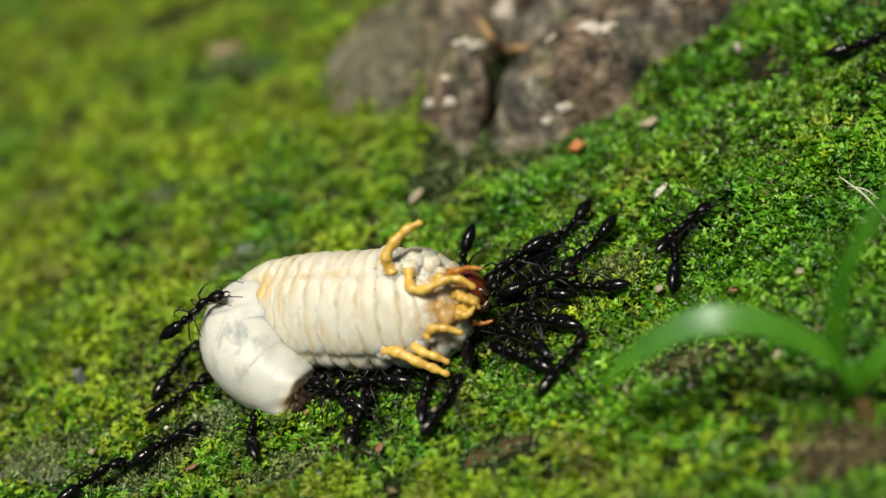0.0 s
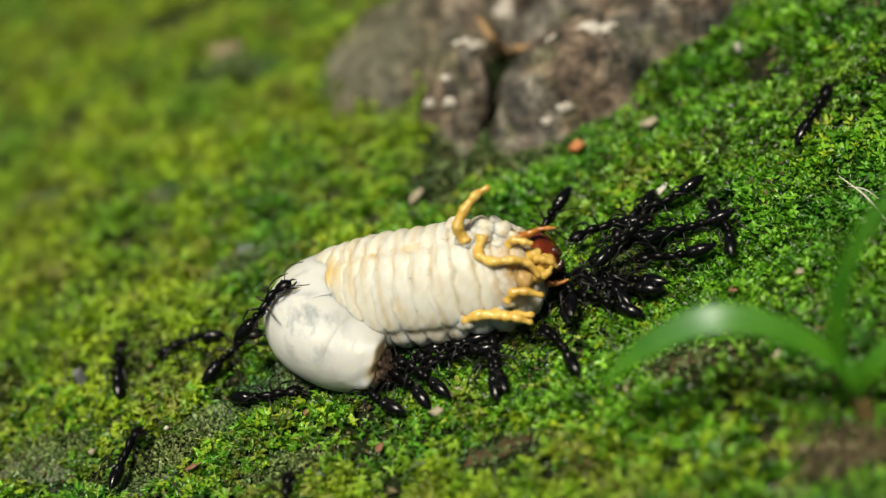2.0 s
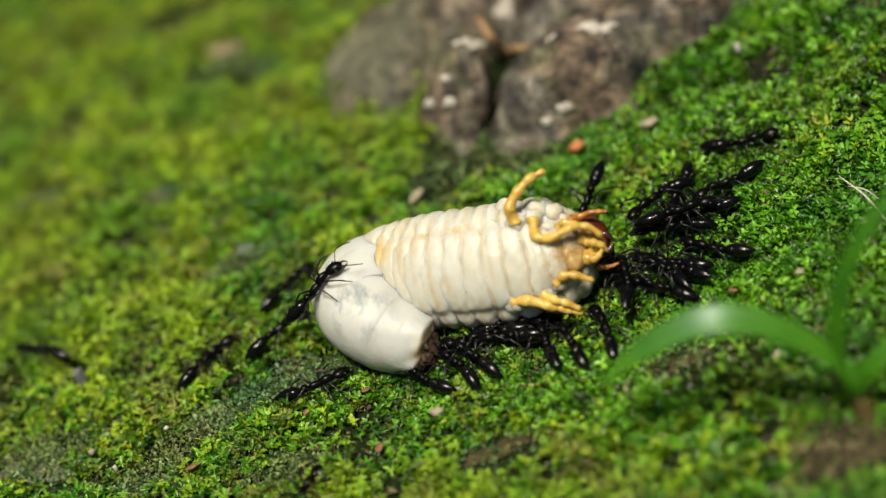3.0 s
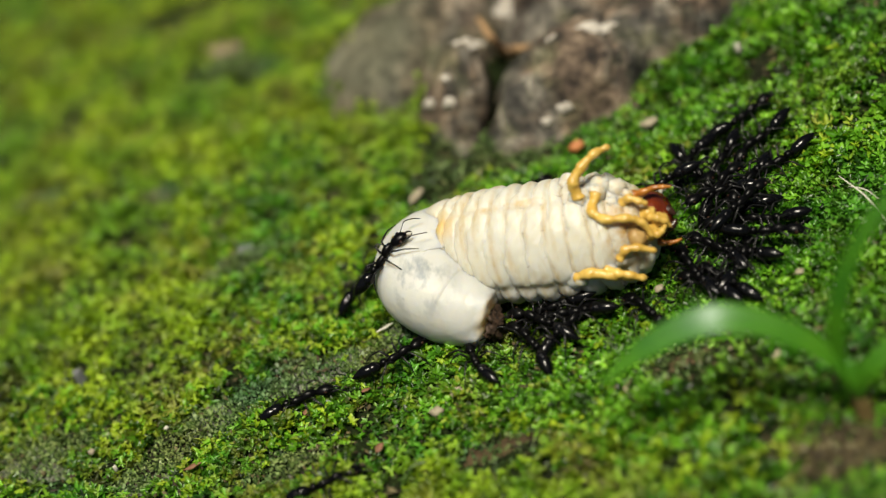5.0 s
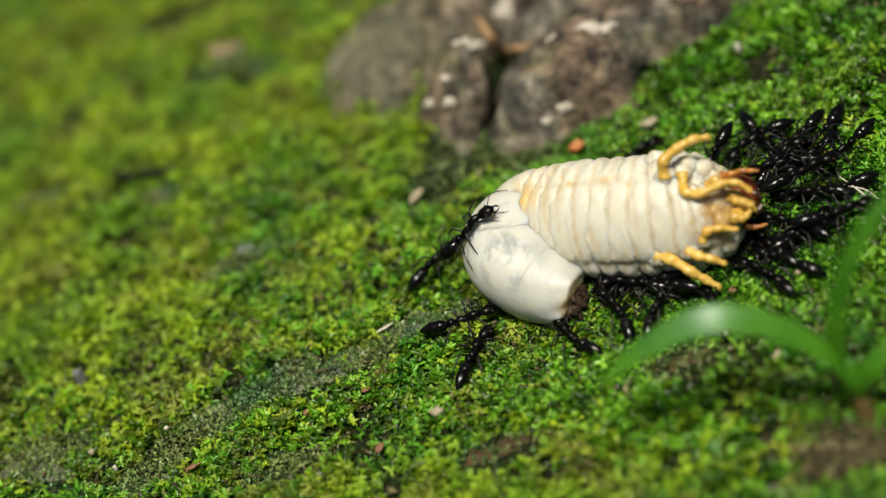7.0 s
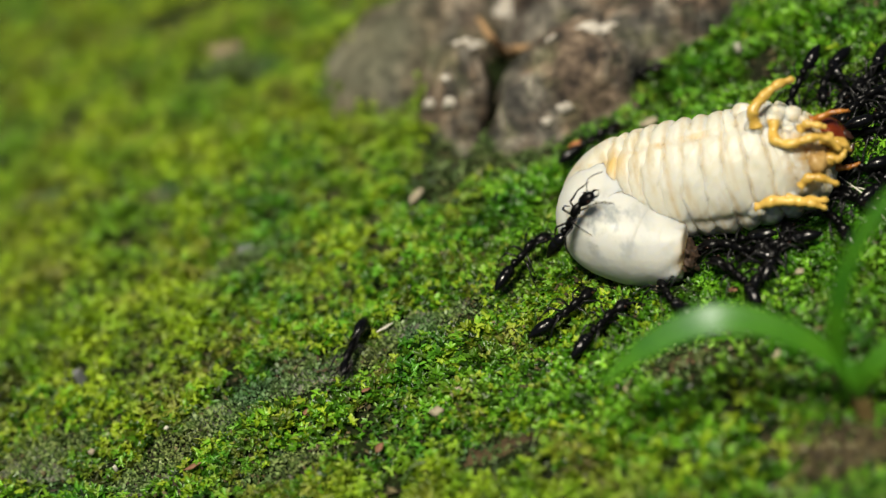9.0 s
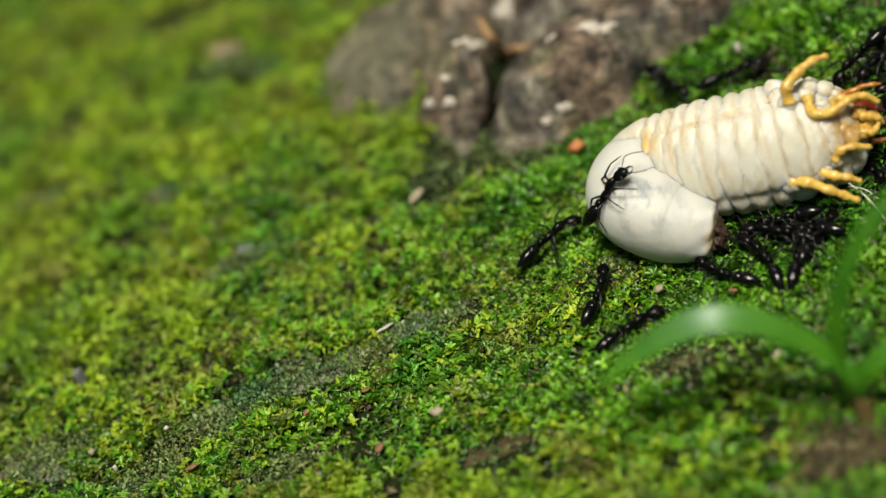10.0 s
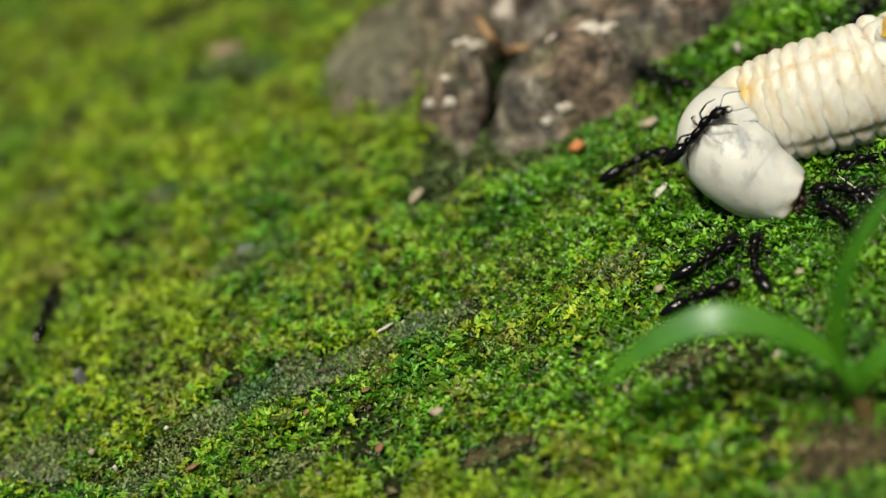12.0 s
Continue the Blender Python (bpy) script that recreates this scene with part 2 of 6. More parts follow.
def uvd_mm(u, v, d):
    """The grub's own axes (along, across, out) as a point in its space."""
    return (u, -0.8 + 0.669 * v - 0.743 * d, 7.2 + 0.743 * v + 0.669 * d)


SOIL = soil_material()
MOSS = moss_material("moss leaf", (0.006, 0.024, 0.002), (0.080, 0.245, 0.012), (0.27, 0.55, 0.055), rough=0.34, spec=0.45, glow=0.33, withered=0.35, half=0.58)
BARK = bark_material()
SKIN = skin_material("grub skin", False)
SKIN_HIND = skin_material("grub hind skin", True)
LICHEN = plain("lichen", (0.34, 0.30, 0.25), (0.66, 0.62, 0.55), 900, 0.9, 0.0004)
WOOD = plain("twig wood", (0.17, 0.095, 0.04), (0.38, 0.24, 0.12), 500, 0.8, 0.0003)
HORN = plain("horn", (0.07, 0.010, 0.003), (0.20, 0.032, 0.008), 400, 0.18, 0.0, 0.6)
JAW = plain("dark jaw", (0.015, 0.008, 0.006), (0.05, 0.02, 0.012), 400, 0.25)
ANTENNA = plain("antenna amber", (0.22, 0.06, 0.008), (0.50, 0.20, 0.03), 900, 0.3)
BRISTLE = plain("bristle", (0.10, 0.05, 0.02), (0.24, 0.13, 0.05), 900, 0.5)
LEG_STAIN = plain("stained throat", (0.20, 0.09, 0.015), (0.50, 0.33, 0.12), 500, 0.45, 0.0002)
LEG_YELLOW = plain("yellow leg", (0.48, 0.27, 0.035), (0.72, 0.50, 0.13), 900, 0.3, 0.0002)
ROT = plain("dried tail", (0.012, 0.008, 0.005), (0.10, 0.055, 0.03), 900, 0.7, 0.0005)
ANT_SHELL = plain("ant shell", (0.0012, 0.0012, 0.0014), (0.0035, 0.0035, 0.004), 3500, 0.2, 0.0, 0.32)
ANT_BODY = plain("dull ant shell", (0.0010, 0.0010, 0.0011), (0.003, 0.003, 0.0034), 3500, 0.3, 0.0, 0.14)
ANT_LIMB = plain("ant limb", (0.004, 0.004, 0.0042), (0.012, 0.012, 0.013), 2500, 0.35, 0.0, 0.3)
BLADE = moss_material("grass blade", (0.085, 0.29, 0.008), (0.10, 0.32, 0.010), (0.115, 0.34, 0.012), 0.48, 1.0, 0.5, 0)
BLADE.node_tree.nodes["Principled BSDF"].inputs["Coat Weight"].default_value = 1.0
BLADE.node_tree.nodes["Principled BSDF"].inputs["Coat Roughness"].default_value = 0.40
# the blue of reflected sky is put into the blade's specular colour
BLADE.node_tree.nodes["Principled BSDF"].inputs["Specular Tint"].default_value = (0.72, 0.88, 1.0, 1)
OLIVE = moss_material("olive moss leaf", (0.036, 0.080, 0.004), (0.235, 0.350, 0.017), (0.43, 0.58, 0.055), glow=0.33, withered=0.7)
CRUMB = crumb_material()
FUZZ = moss_material("creeping moss", (0.014, 0.034, 0.008), (0.090, 0.155, 0.045), (0.29, 0.38, 0.17), withered=0.35)
STEM = plain("grass root", (0.14, 0.09, 0.03), (0.26, 0.19, 0.07), 400, 0.6)
STRAW = plain("straw", (0.42, 0.41, 0.33), (0.66, 0.64, 0.56), 700, 0.6)
PALE = plain("pale chip", (0.22, 0.185, 0.12), (0.46, 0.405, 0.29), 700, 0.8, 0.0003)
RUST = plain("rust seed", (0.35, 0.11, 0.03), (0.55, 0.22, 0.07), 500, 0.6, 0.0003)
BROWN = plain("dead leaf", (0.13, 0.055, 0.03), (0.28, 0.14, 0.07), 600, 0.7, 0.0003)
EARTH = plain("bare earth", (0.022, 0.015, 0.007), (0.125, 0.085, 0.043), 700, 0.9, 0.0006, 0.2)
DUST = plain("dry earth", (0.13, 0.10, 0.06), (0.30, 0.235, 0.155), 500, 0.9, 0.0006, 0.2)
STONE = plain("filmed stone", (0.040, 0.046, 0.034), (0.17, 0.18, 0.135), 900, 0.75, 0.0004, 0.3)
SLATE = plain("grey husk", (0.11, 0.115, 0.12), (0.25, 0.26, 0.27), 600, 0.7, 0.0003)


# ---- mesh helpers
def part(name, bm, mat, parent=None, label="", smooth=True):
    me = bpy.data.meshes.new(name)
    bmesh.ops.recalc_face_normals(bm, faces=bm.faces[:])
    bm.to_mesh(me)
    bm.free()
    me.materials.append(mat)
    if smooth:
        me.shade_smooth()
    ob = new(name, me)
    if parent:
        ob.parent = parent
    if label:
        ob["label"] = label
    return ob


def spline(pts, n):
    """Catmull-Rom through points of any dimension, n samples."""
    p = np.array([pts[0], *pts, pts[-1]], float)
    p[0], p[-1] = 2 * p[1] - p[2], 2 * p[-2] - p[-3]
    out = []
    for t in np.linspace(0, len(pts) - 1, n):
        i = min(int(t), len(pts) - 2)
        f = t - i
        a, b, c, d = p[i], p[i + 1], p[i + 2], p[i + 3]
        out.append(0.5 * (2 * b + (c - a) * f + (2 * a - 5 * b + 4 * c - d) * f * f + (3 * b - a - 3 * c + d) * f ** 3))
    return np.array(out)


def tube(bm, path, sides, face=(0, -0.743, 0.669), shape=None, cap=True):
    """A swept tube; path rows are x, y, z, radius in millimetres. shape(s, angle) scales the radius; angle 0 looks along face."""
    n = len(path)
    ref = Vector(face)
    rings = []
    for i, (x, y, z, r) in enumerate(path):
        a, b = path[max(i - 1, 0)], path[min(i + 1, n - 1)]
        tan = Vector((b[0] - a[0], b[1] - a[1], b[2] - a[2])).normalized()
        ref = (ref - tan * ref.dot(tan)).normalized()
        side = tan.cross(ref)
        ring = []
        for k in range(sides):
            w = 2 * math.pi * k / sides
            q = r * (shape(i / (n - 1), w) if shape else 1)
            ring.append(bm.verts.new((Vector((x, y, z)) + (ref * math.cos(w) + side * math.sin(w)) * q) * MM))
        rings.append(ring)
    for a, b in zip(rings, rings[1:]):
        for k in range(sides):
            bm.faces.new((a[k], a[(k + 1) % sides], b[(k + 1) % sides], b[k]))
    if cap:
        bm.faces.new(rings[0][::-1])
        bm.faces.new(rings[-1])


def blob(bm, centre, radii, seg=12, rings=8, turn=None, bulge=None):
    """An ellipsoid in millimetres; bulge(unit vector) scales it locally."""
    got = bmesh.ops.create_uvsphere(bm, u_segments=seg, v_segments=rings, radius=1.0)["verts"]
    for v in got:
        u = v.co.normalized()
        q = Vector(u[i] * radii[i] for i in range(3)) * (bulge(u) if bulge else 1)
        if turn:
            q = turn @ q
        v.co = (q + Vector(centre)) * MM


def empty(name, m=None):
    ob = new(name)
    ob.empty_display_size = 0.002
    if m is not None:
        ob.matrix_basis = m
    return ob


# ---- ground: one sheet, fine in the middle, growing to the horizon
def axis(lo, hi, step):
    mid = list(np.arange(lo, hi + step / 2, step))
    grow, d = [], step
    while sum(grow) < 400000:
        d *= 1.22
        grow.append(d)
    out = np.cumsum(grow)
    return np.array([*(lo - out)[::-1], *mid, *(hi + out)])


def sheet(name, xs, ys, z):
    gx, gy = np.meshgrid(xs, ys, indexing="ij")
    co = np.stack([gx, gy, z(gx, gy)], -1).reshape(-1, 3) * MM
    i = np.arange(len(xs) * len(ys)).reshape(len(xs), len(ys))
    quads = np.stack([i[:-1, :-1], i[1:, :-1], i[1:, 1:], i[:-1, 1:]], -1).reshape(-1, 4)
    me = bpy.data.meshes.new(name)
    me.from_pydata(co.tolist(), [], quads.tolist())
    me.shade_smooth()
    return me


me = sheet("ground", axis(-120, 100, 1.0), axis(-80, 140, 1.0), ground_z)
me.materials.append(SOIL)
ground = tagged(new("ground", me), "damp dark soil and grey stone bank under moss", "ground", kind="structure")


# ---- moss
BARE = ((-4, -14.5, 12, 4.2, 12), (-18, -19.5, 12, 3.6, 15), (-31, -25.5, 9, 3, 15), (7, 16.5, 15, 5, 3), (30, -31.2, 5.5, 2.6, 8), (7, -38, 6, 2.6, 6), (-47, 76.5, 9, 5, 4), (-66, 33.5, 5, 3.5, 4), (-44, 27, 4, 2.5, 4), (24, -11, 5, 3, 20), (-55, -24, 10, 5, 8), (-40, -31, 7, 3, 12), (-29, 8, 6, 2.5, 20), (-22, -36, 5, 2.5, 0),
        (47, -48.6, 3.8, 1.2, 0), (28, -33, 3, 1.4, 10), (8, -38, 5, 1.4, 10), (15, 20, 9, 3.6, 20), (3, 20, 8, 4.0, -10), (8, 22, 9, 4, 5), (-34, 58, 9, 4, 0), (-2, 12, 7, 2.5, 20))


def bare(x, y):
    """Where stone and soil show: 1 in the middle of a thin patch."""
    c = 0.0
    for cx, cy, a, b, turn in BARE:
        k, s = math.cos(radians(turn)), math.sin(radians(turn))
        wx, wy = x + 2.5 * vnoise(x, y, 5, 25), y + 2.0 * vnoise(x, y, 5, 26)
        u, v = ((wx - cx) * k + (wy - cy) * s) / a, (-(wx - cx) * s + (wy - cy) * k) / b
        c = c + np.exp(-(u * u + v * v) ** 1.5)
    return c


def cover(x, y):
    """How thick the moss stands, 0 to 1."""
    c = 0.95 + 0.6 * vnoise(x, y, 9, 21) + 0.65 * vnoise(x, y, 3.5, 22) - 0.85 * bare(x, y)
    wood = root_z(x, y)
    c = c * ((np.abs(cleft(x, y)) > 2.6) | (y < 19) | (y > 44)) * (((x - 12) / 20) ** 2 + ((y - 42) / 7) ** 2 > 1)
    return np.clip(c, 0.0, 1) * np.where(wood < 0.3, np.clip(0.45 - 0.3 * wood, 0.25, 1), np.where((wood < 3.0) & (x < -2), 0.10, 0))


def moss_carpet(rng, count, lo, hi, size, olive):
    """Rosettes of small pointed leaves as one mesh; each leaf is folded along its midrib."""
    sx, sy = rng.uniform(lo[0], hi[0], count), rng.uniform(lo[1], hi[1], count)
    share = 1 / (1 + np.exp((26 + 0.5 * sx - 0.8 * sy + 16 * vnoise(sx, sy, 14, 31)) / 9)) + np.exp(-(((sx - 15) / 24) ** 2 + ((sy + 48) / 9) ** 2)) + 0.45 * np.exp(-(((sx + 40) / 28) ** 2 + ((sy + 10) / 16) ** 2)) + 0.8 * np.exp(-(((sx - 13) / 8) ** 2 + ((sy + 20) / 6) ** 2)) + 0.7 * np.exp(-(((sx + 6) / 14) ** 2 + ((sy + 42) / 7) ** 2)) + 0.35 * np.clip(vnoise(sx, sy, 13, 33), 0, 1) + 0.3 / (1 + np.exp((sx - 2) / 5))
    keep = (rng.uniform(0, 1, count) < cover(sx, sy)) & ((rng.uniform(0, 1, count) < share) == olive)
    sx, sy = sx[keep], sy[keep]
    n = len(sx)
    thin = bare(sx, sy)
    big = size * (1.0 + 0.22 * vnoise(sx, sy, 7, 24)) * (1 - 0.5 * np.clip(thin, 0, 1))
    tall = rng.uniform(0.2, 1.5, n) * np.clip(0.7 + 0.75 * vnoise(sx, sy, 4.2, 23) + 0.45 * vnoise(sx, sy, 2.1, 27), 0.08, 2) * big
    lean = rng.uniform(0, 2 * np.pi, n)
    tx, ty = sx + 0.4 * tall * np.cos(lean), sy + 0.4 * tall * np.sin(lean)
    tz = surface_z(sx, sy) + tall
    leaves = 7
    k = np.tile(np.arange(leaves), n)
    cx, cy, cz = (np.repeat(a, leaves) for a in (tx, ty, tz))
    az = np.repeat(rng.uniform(0, 6.3, n), leaves) + k * 2.4 + rng.normal(0, 0.25, n * leaves)
    el = rng.uniform(-0.45, 1.2, n * leaves)
    ln = np.repeat(big, leaves) * rng.uniform(0.6, 1.35, n * leaves)
    wd = ln * rng.uniform(0.17, 0.31, n * leaves)
    ca, sa, ce, se = np.cos(az), np.sin(az), np.cos(el), np.sin(el)
    f = np.stack([ca * ce, sa * ce, se], -1)
    side = np.stack([-sa, ca, np.zeros_like(sa)], -1)
    up = np.cross(f, side)
    roll = rng.normal(0, 0.5, n * leaves)[:, None]
    side, up = side * np.cos(roll) + up * np.sin(roll), up * np.cos(roll) - side * np.sin(roll)
    o = np.stack([cx, cy, cz], -1)
    L, Wd = ln[:, None], wd[:, None]
    curl = rng.uniform(-0.55, 0.15, n * leaves)[:, None]
    v = np.stack([o + f * L * 0.4 + side * Wd + up * Wd * 0.5, o + f * L * 0.78 + side * Wd * 0.75 + up * (Wd * 0.35 + curl * L * 0.4),
                  o + f * L + up * curl * L, o + f * L * 0.78 - side * Wd * 0.75 + up * (Wd * 0.35 + curl * L * 0.4), o + f * L * 0.4 - side * Wd + up * Wd * 0.5], 1)
    m = len(v)
    i = n + np.arange(m)[:, None] * 5
    hub = np.repeat(np.arange(n), leaves)[:, None]
    faces = np.concatenate([np.concatenate([hub, i, i + 1, i + 2], 1), np.concatenate([hub, i + 2, i + 3, i + 4], 1)])
    v = np.concatenate([np.stack([tx, ty, tz], -1), v.reshape(-1, 3)])
    me = bpy.data.meshes.new("moss")
    me.vertices.add(len(v))
    me.vertices.foreach_set("co", (v * MM).ravel())
    me.loops.add(len(faces) * 4)
    me.loops.foreach_set("vertex_index", faces.ravel().astype(np.int32))
    me.polygons.add(len(faces))
    me.polygons.foreach_set("loop_start", np.arange(len(faces), dtype=np.int32) * 4)
    me.update(calc_edges=True)
    me.validate()
    me.shade_smooth()
    return me


rng = np.random.default_rng(7)
me = moss_carpet(rng, 128000, (-104, -66), (86, 112), 1.0, False)
me.materials.append(MOSS)
tagged(new("moss", me), "bright green low moss carpet covering the bank", "moss", kind="stuff")
me = moss_carpet(rng, 88000, (-104, -66), (86, 112), 1.0, True)
me.materials.append(OLIVE)
tagged(new("olive_moss", me), "pale olive green moss spreading over the bank", "moss", kind="stuff")


def fuzz(rng, count):
    """Tiny dull leaflets of a creeping growth that films the stone and soil, as one mesh."""
    x, y = rng.uniform(-95, 80, count), rng.uniform(-66, 70, count)
    keep = (rng.uniform(0, 1, count) < (0.05 + 0.95 * np.clip(bare(x, y), 0, 1)) * np.where((x > 0) & (y < -26), 0.25, np.where((y > 11) & (x > -10), 0.25, 1))) & (root_z(x, y) < 0.3)
    x, y = x[keep], y[keep]
    n = len(x)
    z = ground_z(x, y) + rng.uniform(0.0, 0.25, n) + 0.6 * np.clip(bare(x, y), 0, 1)
    ln, az, el = (rng.uniform(0.25, 0.7, n) * (1 + 0.2 * np.clip(bare(x, y), 0, 1)))[:, None], rng.uniform(0, 6.3, n), rng.uniform(0.0, 0.9, n)
    f = np.stack([np.cos(az) * np.cos(el), np.sin(az) * np.cos(el), np.sin(el)], -1)
    side = np.stack([-np.sin(az), np.cos(az), rng.normal(0, 0.3, n)], -1)
    o = np.stack([x, y, z], -1)
    v = np.stack([o, o + f * ln * 0.5 + side * ln * 0.3, o + f * ln, o + f * ln * 0.5 - side * ln * 0.3], 1).reshape(-1, 3) * MM
    i = np.arange(n)[:, None] * 4
    me = bpy.data.meshes.new("fuzz")
    me.from_pydata(v.tolist(), [], np.concatenate([i, i + 1, i + 2, i + 3], 1).tolist())
    me.materials.append(FUZZ)
    return me


tagged(new("creeping_moss", fuzz(rng, 380000)), "fine dull grey-green film of tiny moss on stone", "moss", kind="stuff")


def crumbs(rng, count):
    """Bits of bark, soil and dead moss strewn between the leaves, as one mesh."""
    x, y = rng.uniform(-100, 85, count), rng.uniform(-70, 110, count)
    want = 0.12 + 0.9 * np.clip(bare(x, y), 0, 1) + 0.6 * np.clip(vnoise(x, y, 11, 41), 0, 1) + 0.8 * np.exp(-((root_z(x, y) + 3) / 2) ** 2)
    keep = (rng.uniform(0, 1, count) < want) & (root_z(x, y) < 0.2)
    x, y = np.append(x[keep], rng.normal(47, 5, 1200)), np.append(y[keep], rng.normal(-48.2, 1.5, 1200))
    n = len(x)
    z = ground_z(x, y) + rng.uniform(0.1, 1.1, n)
    corner = np.array([(1, 0, 0), (-1, 0, 0), (0, 1, 0), (0, -1, 0), (0, 0, 1), (0, 0, -1)], float)
    tri = np.array([(0, 2, 4), (2, 1, 4), (1, 3, 4), (3, 0, 4), (2, 0, 5), (1, 2, 5), (3, 1, 5), (0, 3, 5)])
    r = rng.uniform(0.10, 0.36, (n, 1, 1)) * np.where(y < -42, 1.25, 1.0)[:, None, None] * np.stack([rng.uniform(0.7, 2.2, n), rng.uniform(0.5, 1, n), rng.uniform(0.3, 0.8, n)], -1)[:, None, :]
    v = corner[None] * r * rng.uniform(0.7, 1.3, (n, 6, 1))
    a, e = rng.uniform(0, 6.3, n)[:, None], rng.normal(0, 0.4, n)[:, None]
    v = np.stack([v[..., 0] * np.cos(e) - v[..., 2] * np.sin(e), v[..., 1], v[..., 0] * np.sin(e) + v[..., 2] * np.cos(e)], -1)
    v = np.stack([v[..., 0] * np.cos(a) - v[..., 1] * np.sin(a), v[..., 0] * np.sin(a) + v[..., 1] * np.cos(a), v[..., 2]], -1)
    v = v + np.stack([x, y, z], -1)[:, None, :]
    f = (tri[None] + 6 * np.arange(n)[:, None, None]).reshape(-1, 3)
    me = bpy.data.meshes.new("crumbs")
    me.from_pydata((v.reshape(-1, 3) * MM).tolist(), [], f.tolist())
    me.materials.append(CRUMB)
    return me


tagged(new("plant_crumbs", crumbs(rng, 22000)), "brown and tan crumbs of bark and dead moss", "litter", kind="stuff")


# ---- bare stone that breaks through the moss
def outcrop(x, y, a, b, turn, seed, label, name="stone", mat=None):
    """A low worn hump of rock, its rim sunk in the soil."""
    bm = bmesh.new()
    c, s = math.cos(radians(turn)), math.sin(radians(turn))
    prev, mid = None, Vector((x, y, float(ground_z(x, y))))
    for ring in range(15):
        row = []
        share = ring / 14
        for k in range(48 if ring else 1):
            w = 2 * math.pi * k / 48
            r = share * (1 + 0.16 * math.sin(2 * w + seed) + 0.12 * math.sin(5 * w + 2 * seed) + 0.06 * math.sin(11 * w - seed))
            u, v = a * r * math.cos(w), b * r * math.sin(w)
            px, py = x + u * c - v * s, y + u * s + v * c
            h = 0.60 - 1.5 * share ** 2.2 + 0.28 * float(vnoise(px, py, 2.4, 50 + seed)) + 0.12 * float(vnoise(px, py, 0.8, 60 + seed))
            row.append(bm.verts.new((Vector((px, py, float(ground_z(px, py)) + h)) - mid) * MM))
        for k in range(48 if prev else 0):
            n = (k + 1) % 48
            bm.faces.new((prev[0], row[k], row[n]) if len(prev) == 1 else (prev[k], row[k], row[n], prev[n]))
        prev = row
    ob = part(name, bm, mat or STONE)
    ob.location = mid * MM
    return tagged(ob, label, name.replace("_", " "))


outcrop(-3.0, -13.2, 10.5, 4.4, 16, 0, "flat grey-green stone showing through thin moss")
outcrop(-16.5, -18.8, 11, 3.6, 15, 1, "thin grey-green stone ridge filmed with moss")
outcrop(-57, -25.5, 10, 5.5, 10, 2, "flat grey stone filmed with fine moss")
outcrop(-40, -33, 9, 3.2, 14, 3, "worn grey stone edge in the moss")
outcrop(-20.5, -38.5, 5, 3.0, 0, 4, "small smooth grey stone in the moss")
outcrop(-29.5, -24.3, 8, 2.4, 14, 5, "thin grey-green stone ridge filmed with moss")
outcrop(30.0, -31.2, 4.6, 2.0, 8, 6, "patch of bare reddish-brown earth in the moss", "bare_earth", EARTH)
outcrop(7.0, -38.0, 5.5, 2.2, 6, 7, "patch of bare brown earth in the moss", "bare_earth", EARTH)
outcrop(-40.0, 64.0, 8, 4.5, 4, 8, "patch of dry tan earth in the moss", "bare_earth", DUST)
outcrop(-66.0, 33.5, 4.5, 3.0, 4, 9, "patch of dry tan earth in the moss", "bare_earth", DUST)
outcrop(-44.0, 27.0, 3.5, 2.0, 4, 10, "patch of dry tan earth in the moss", "bare_earth", DUST)


# ---- the old root across the bank
def root_parts():
    root = empty("tree_root")
    xs, ys = np.arange(-40, 68, 0.45), np.arange(16, 96, 0.45)
    gx, gy = np.meshgrid(xs, ys, indexing="ij")
    z = root_z(gx, gy)
    keep = z > -1.2
    i = np.arange(z.size).reshape(z.shape)
    co = np.stack([gx, gy, base(gx, gy) + z], -1).reshape(-1, 3) * MM
    q = keep[:-1, :-1] & keep[1:, :-1] & keep[1:, 1:] & keep[:-1, 1:]
    quads = np.stack([i[:-1, :-1], i[1:, :-1], i[1:, 1:], i[:-1, 1:]], -1)
    zone = np.where(gy > 41 + 0.18 * gx, 0, np.where(cleft(gx, gy) > 0, 1, 2))[:-1, :-1]
    for k, (name, label) in enumerate((("ridge", "grey-brown ridge of the root"), ("knot", "small knobbly brown knot"), ("knot", "long flaking grey-brown knot"))):
        used, back = np.unique(quads[q & (zone == k)], return_inverse=True)
        me = bpy.data.meshes.new(name)
        me.from_pydata(co[used].tolist(), [], back.reshape(-1, 4).tolist())
        me.shade_smooth()
        me.materials.append(BARK)
        ob = new(name, me)
        ob.parent = root
        ob["label"] = label
    return tagged(root, "weathered grey-brown knotty tree root, cracked, with lichen", "root")


root = root_parts()


# ---- the grub
TO_EYE, ACROSS = Vector((0, -0.743, 0.669)), Vector((0, 0.669, 0.743))


def uvd(u, v, d):
    """A point of the grub: along its body, across its belly, out of it, in millimetres."""
    return Vector((u, -0.8, 7.2)) + ACROSS * v + TO_EYE * d


def spine(rows, n):
    """Samples along rows of along, across, out, radius."""
    return spline([(*uvd(u, v, d), r) for u, v, d, r in rows], n)


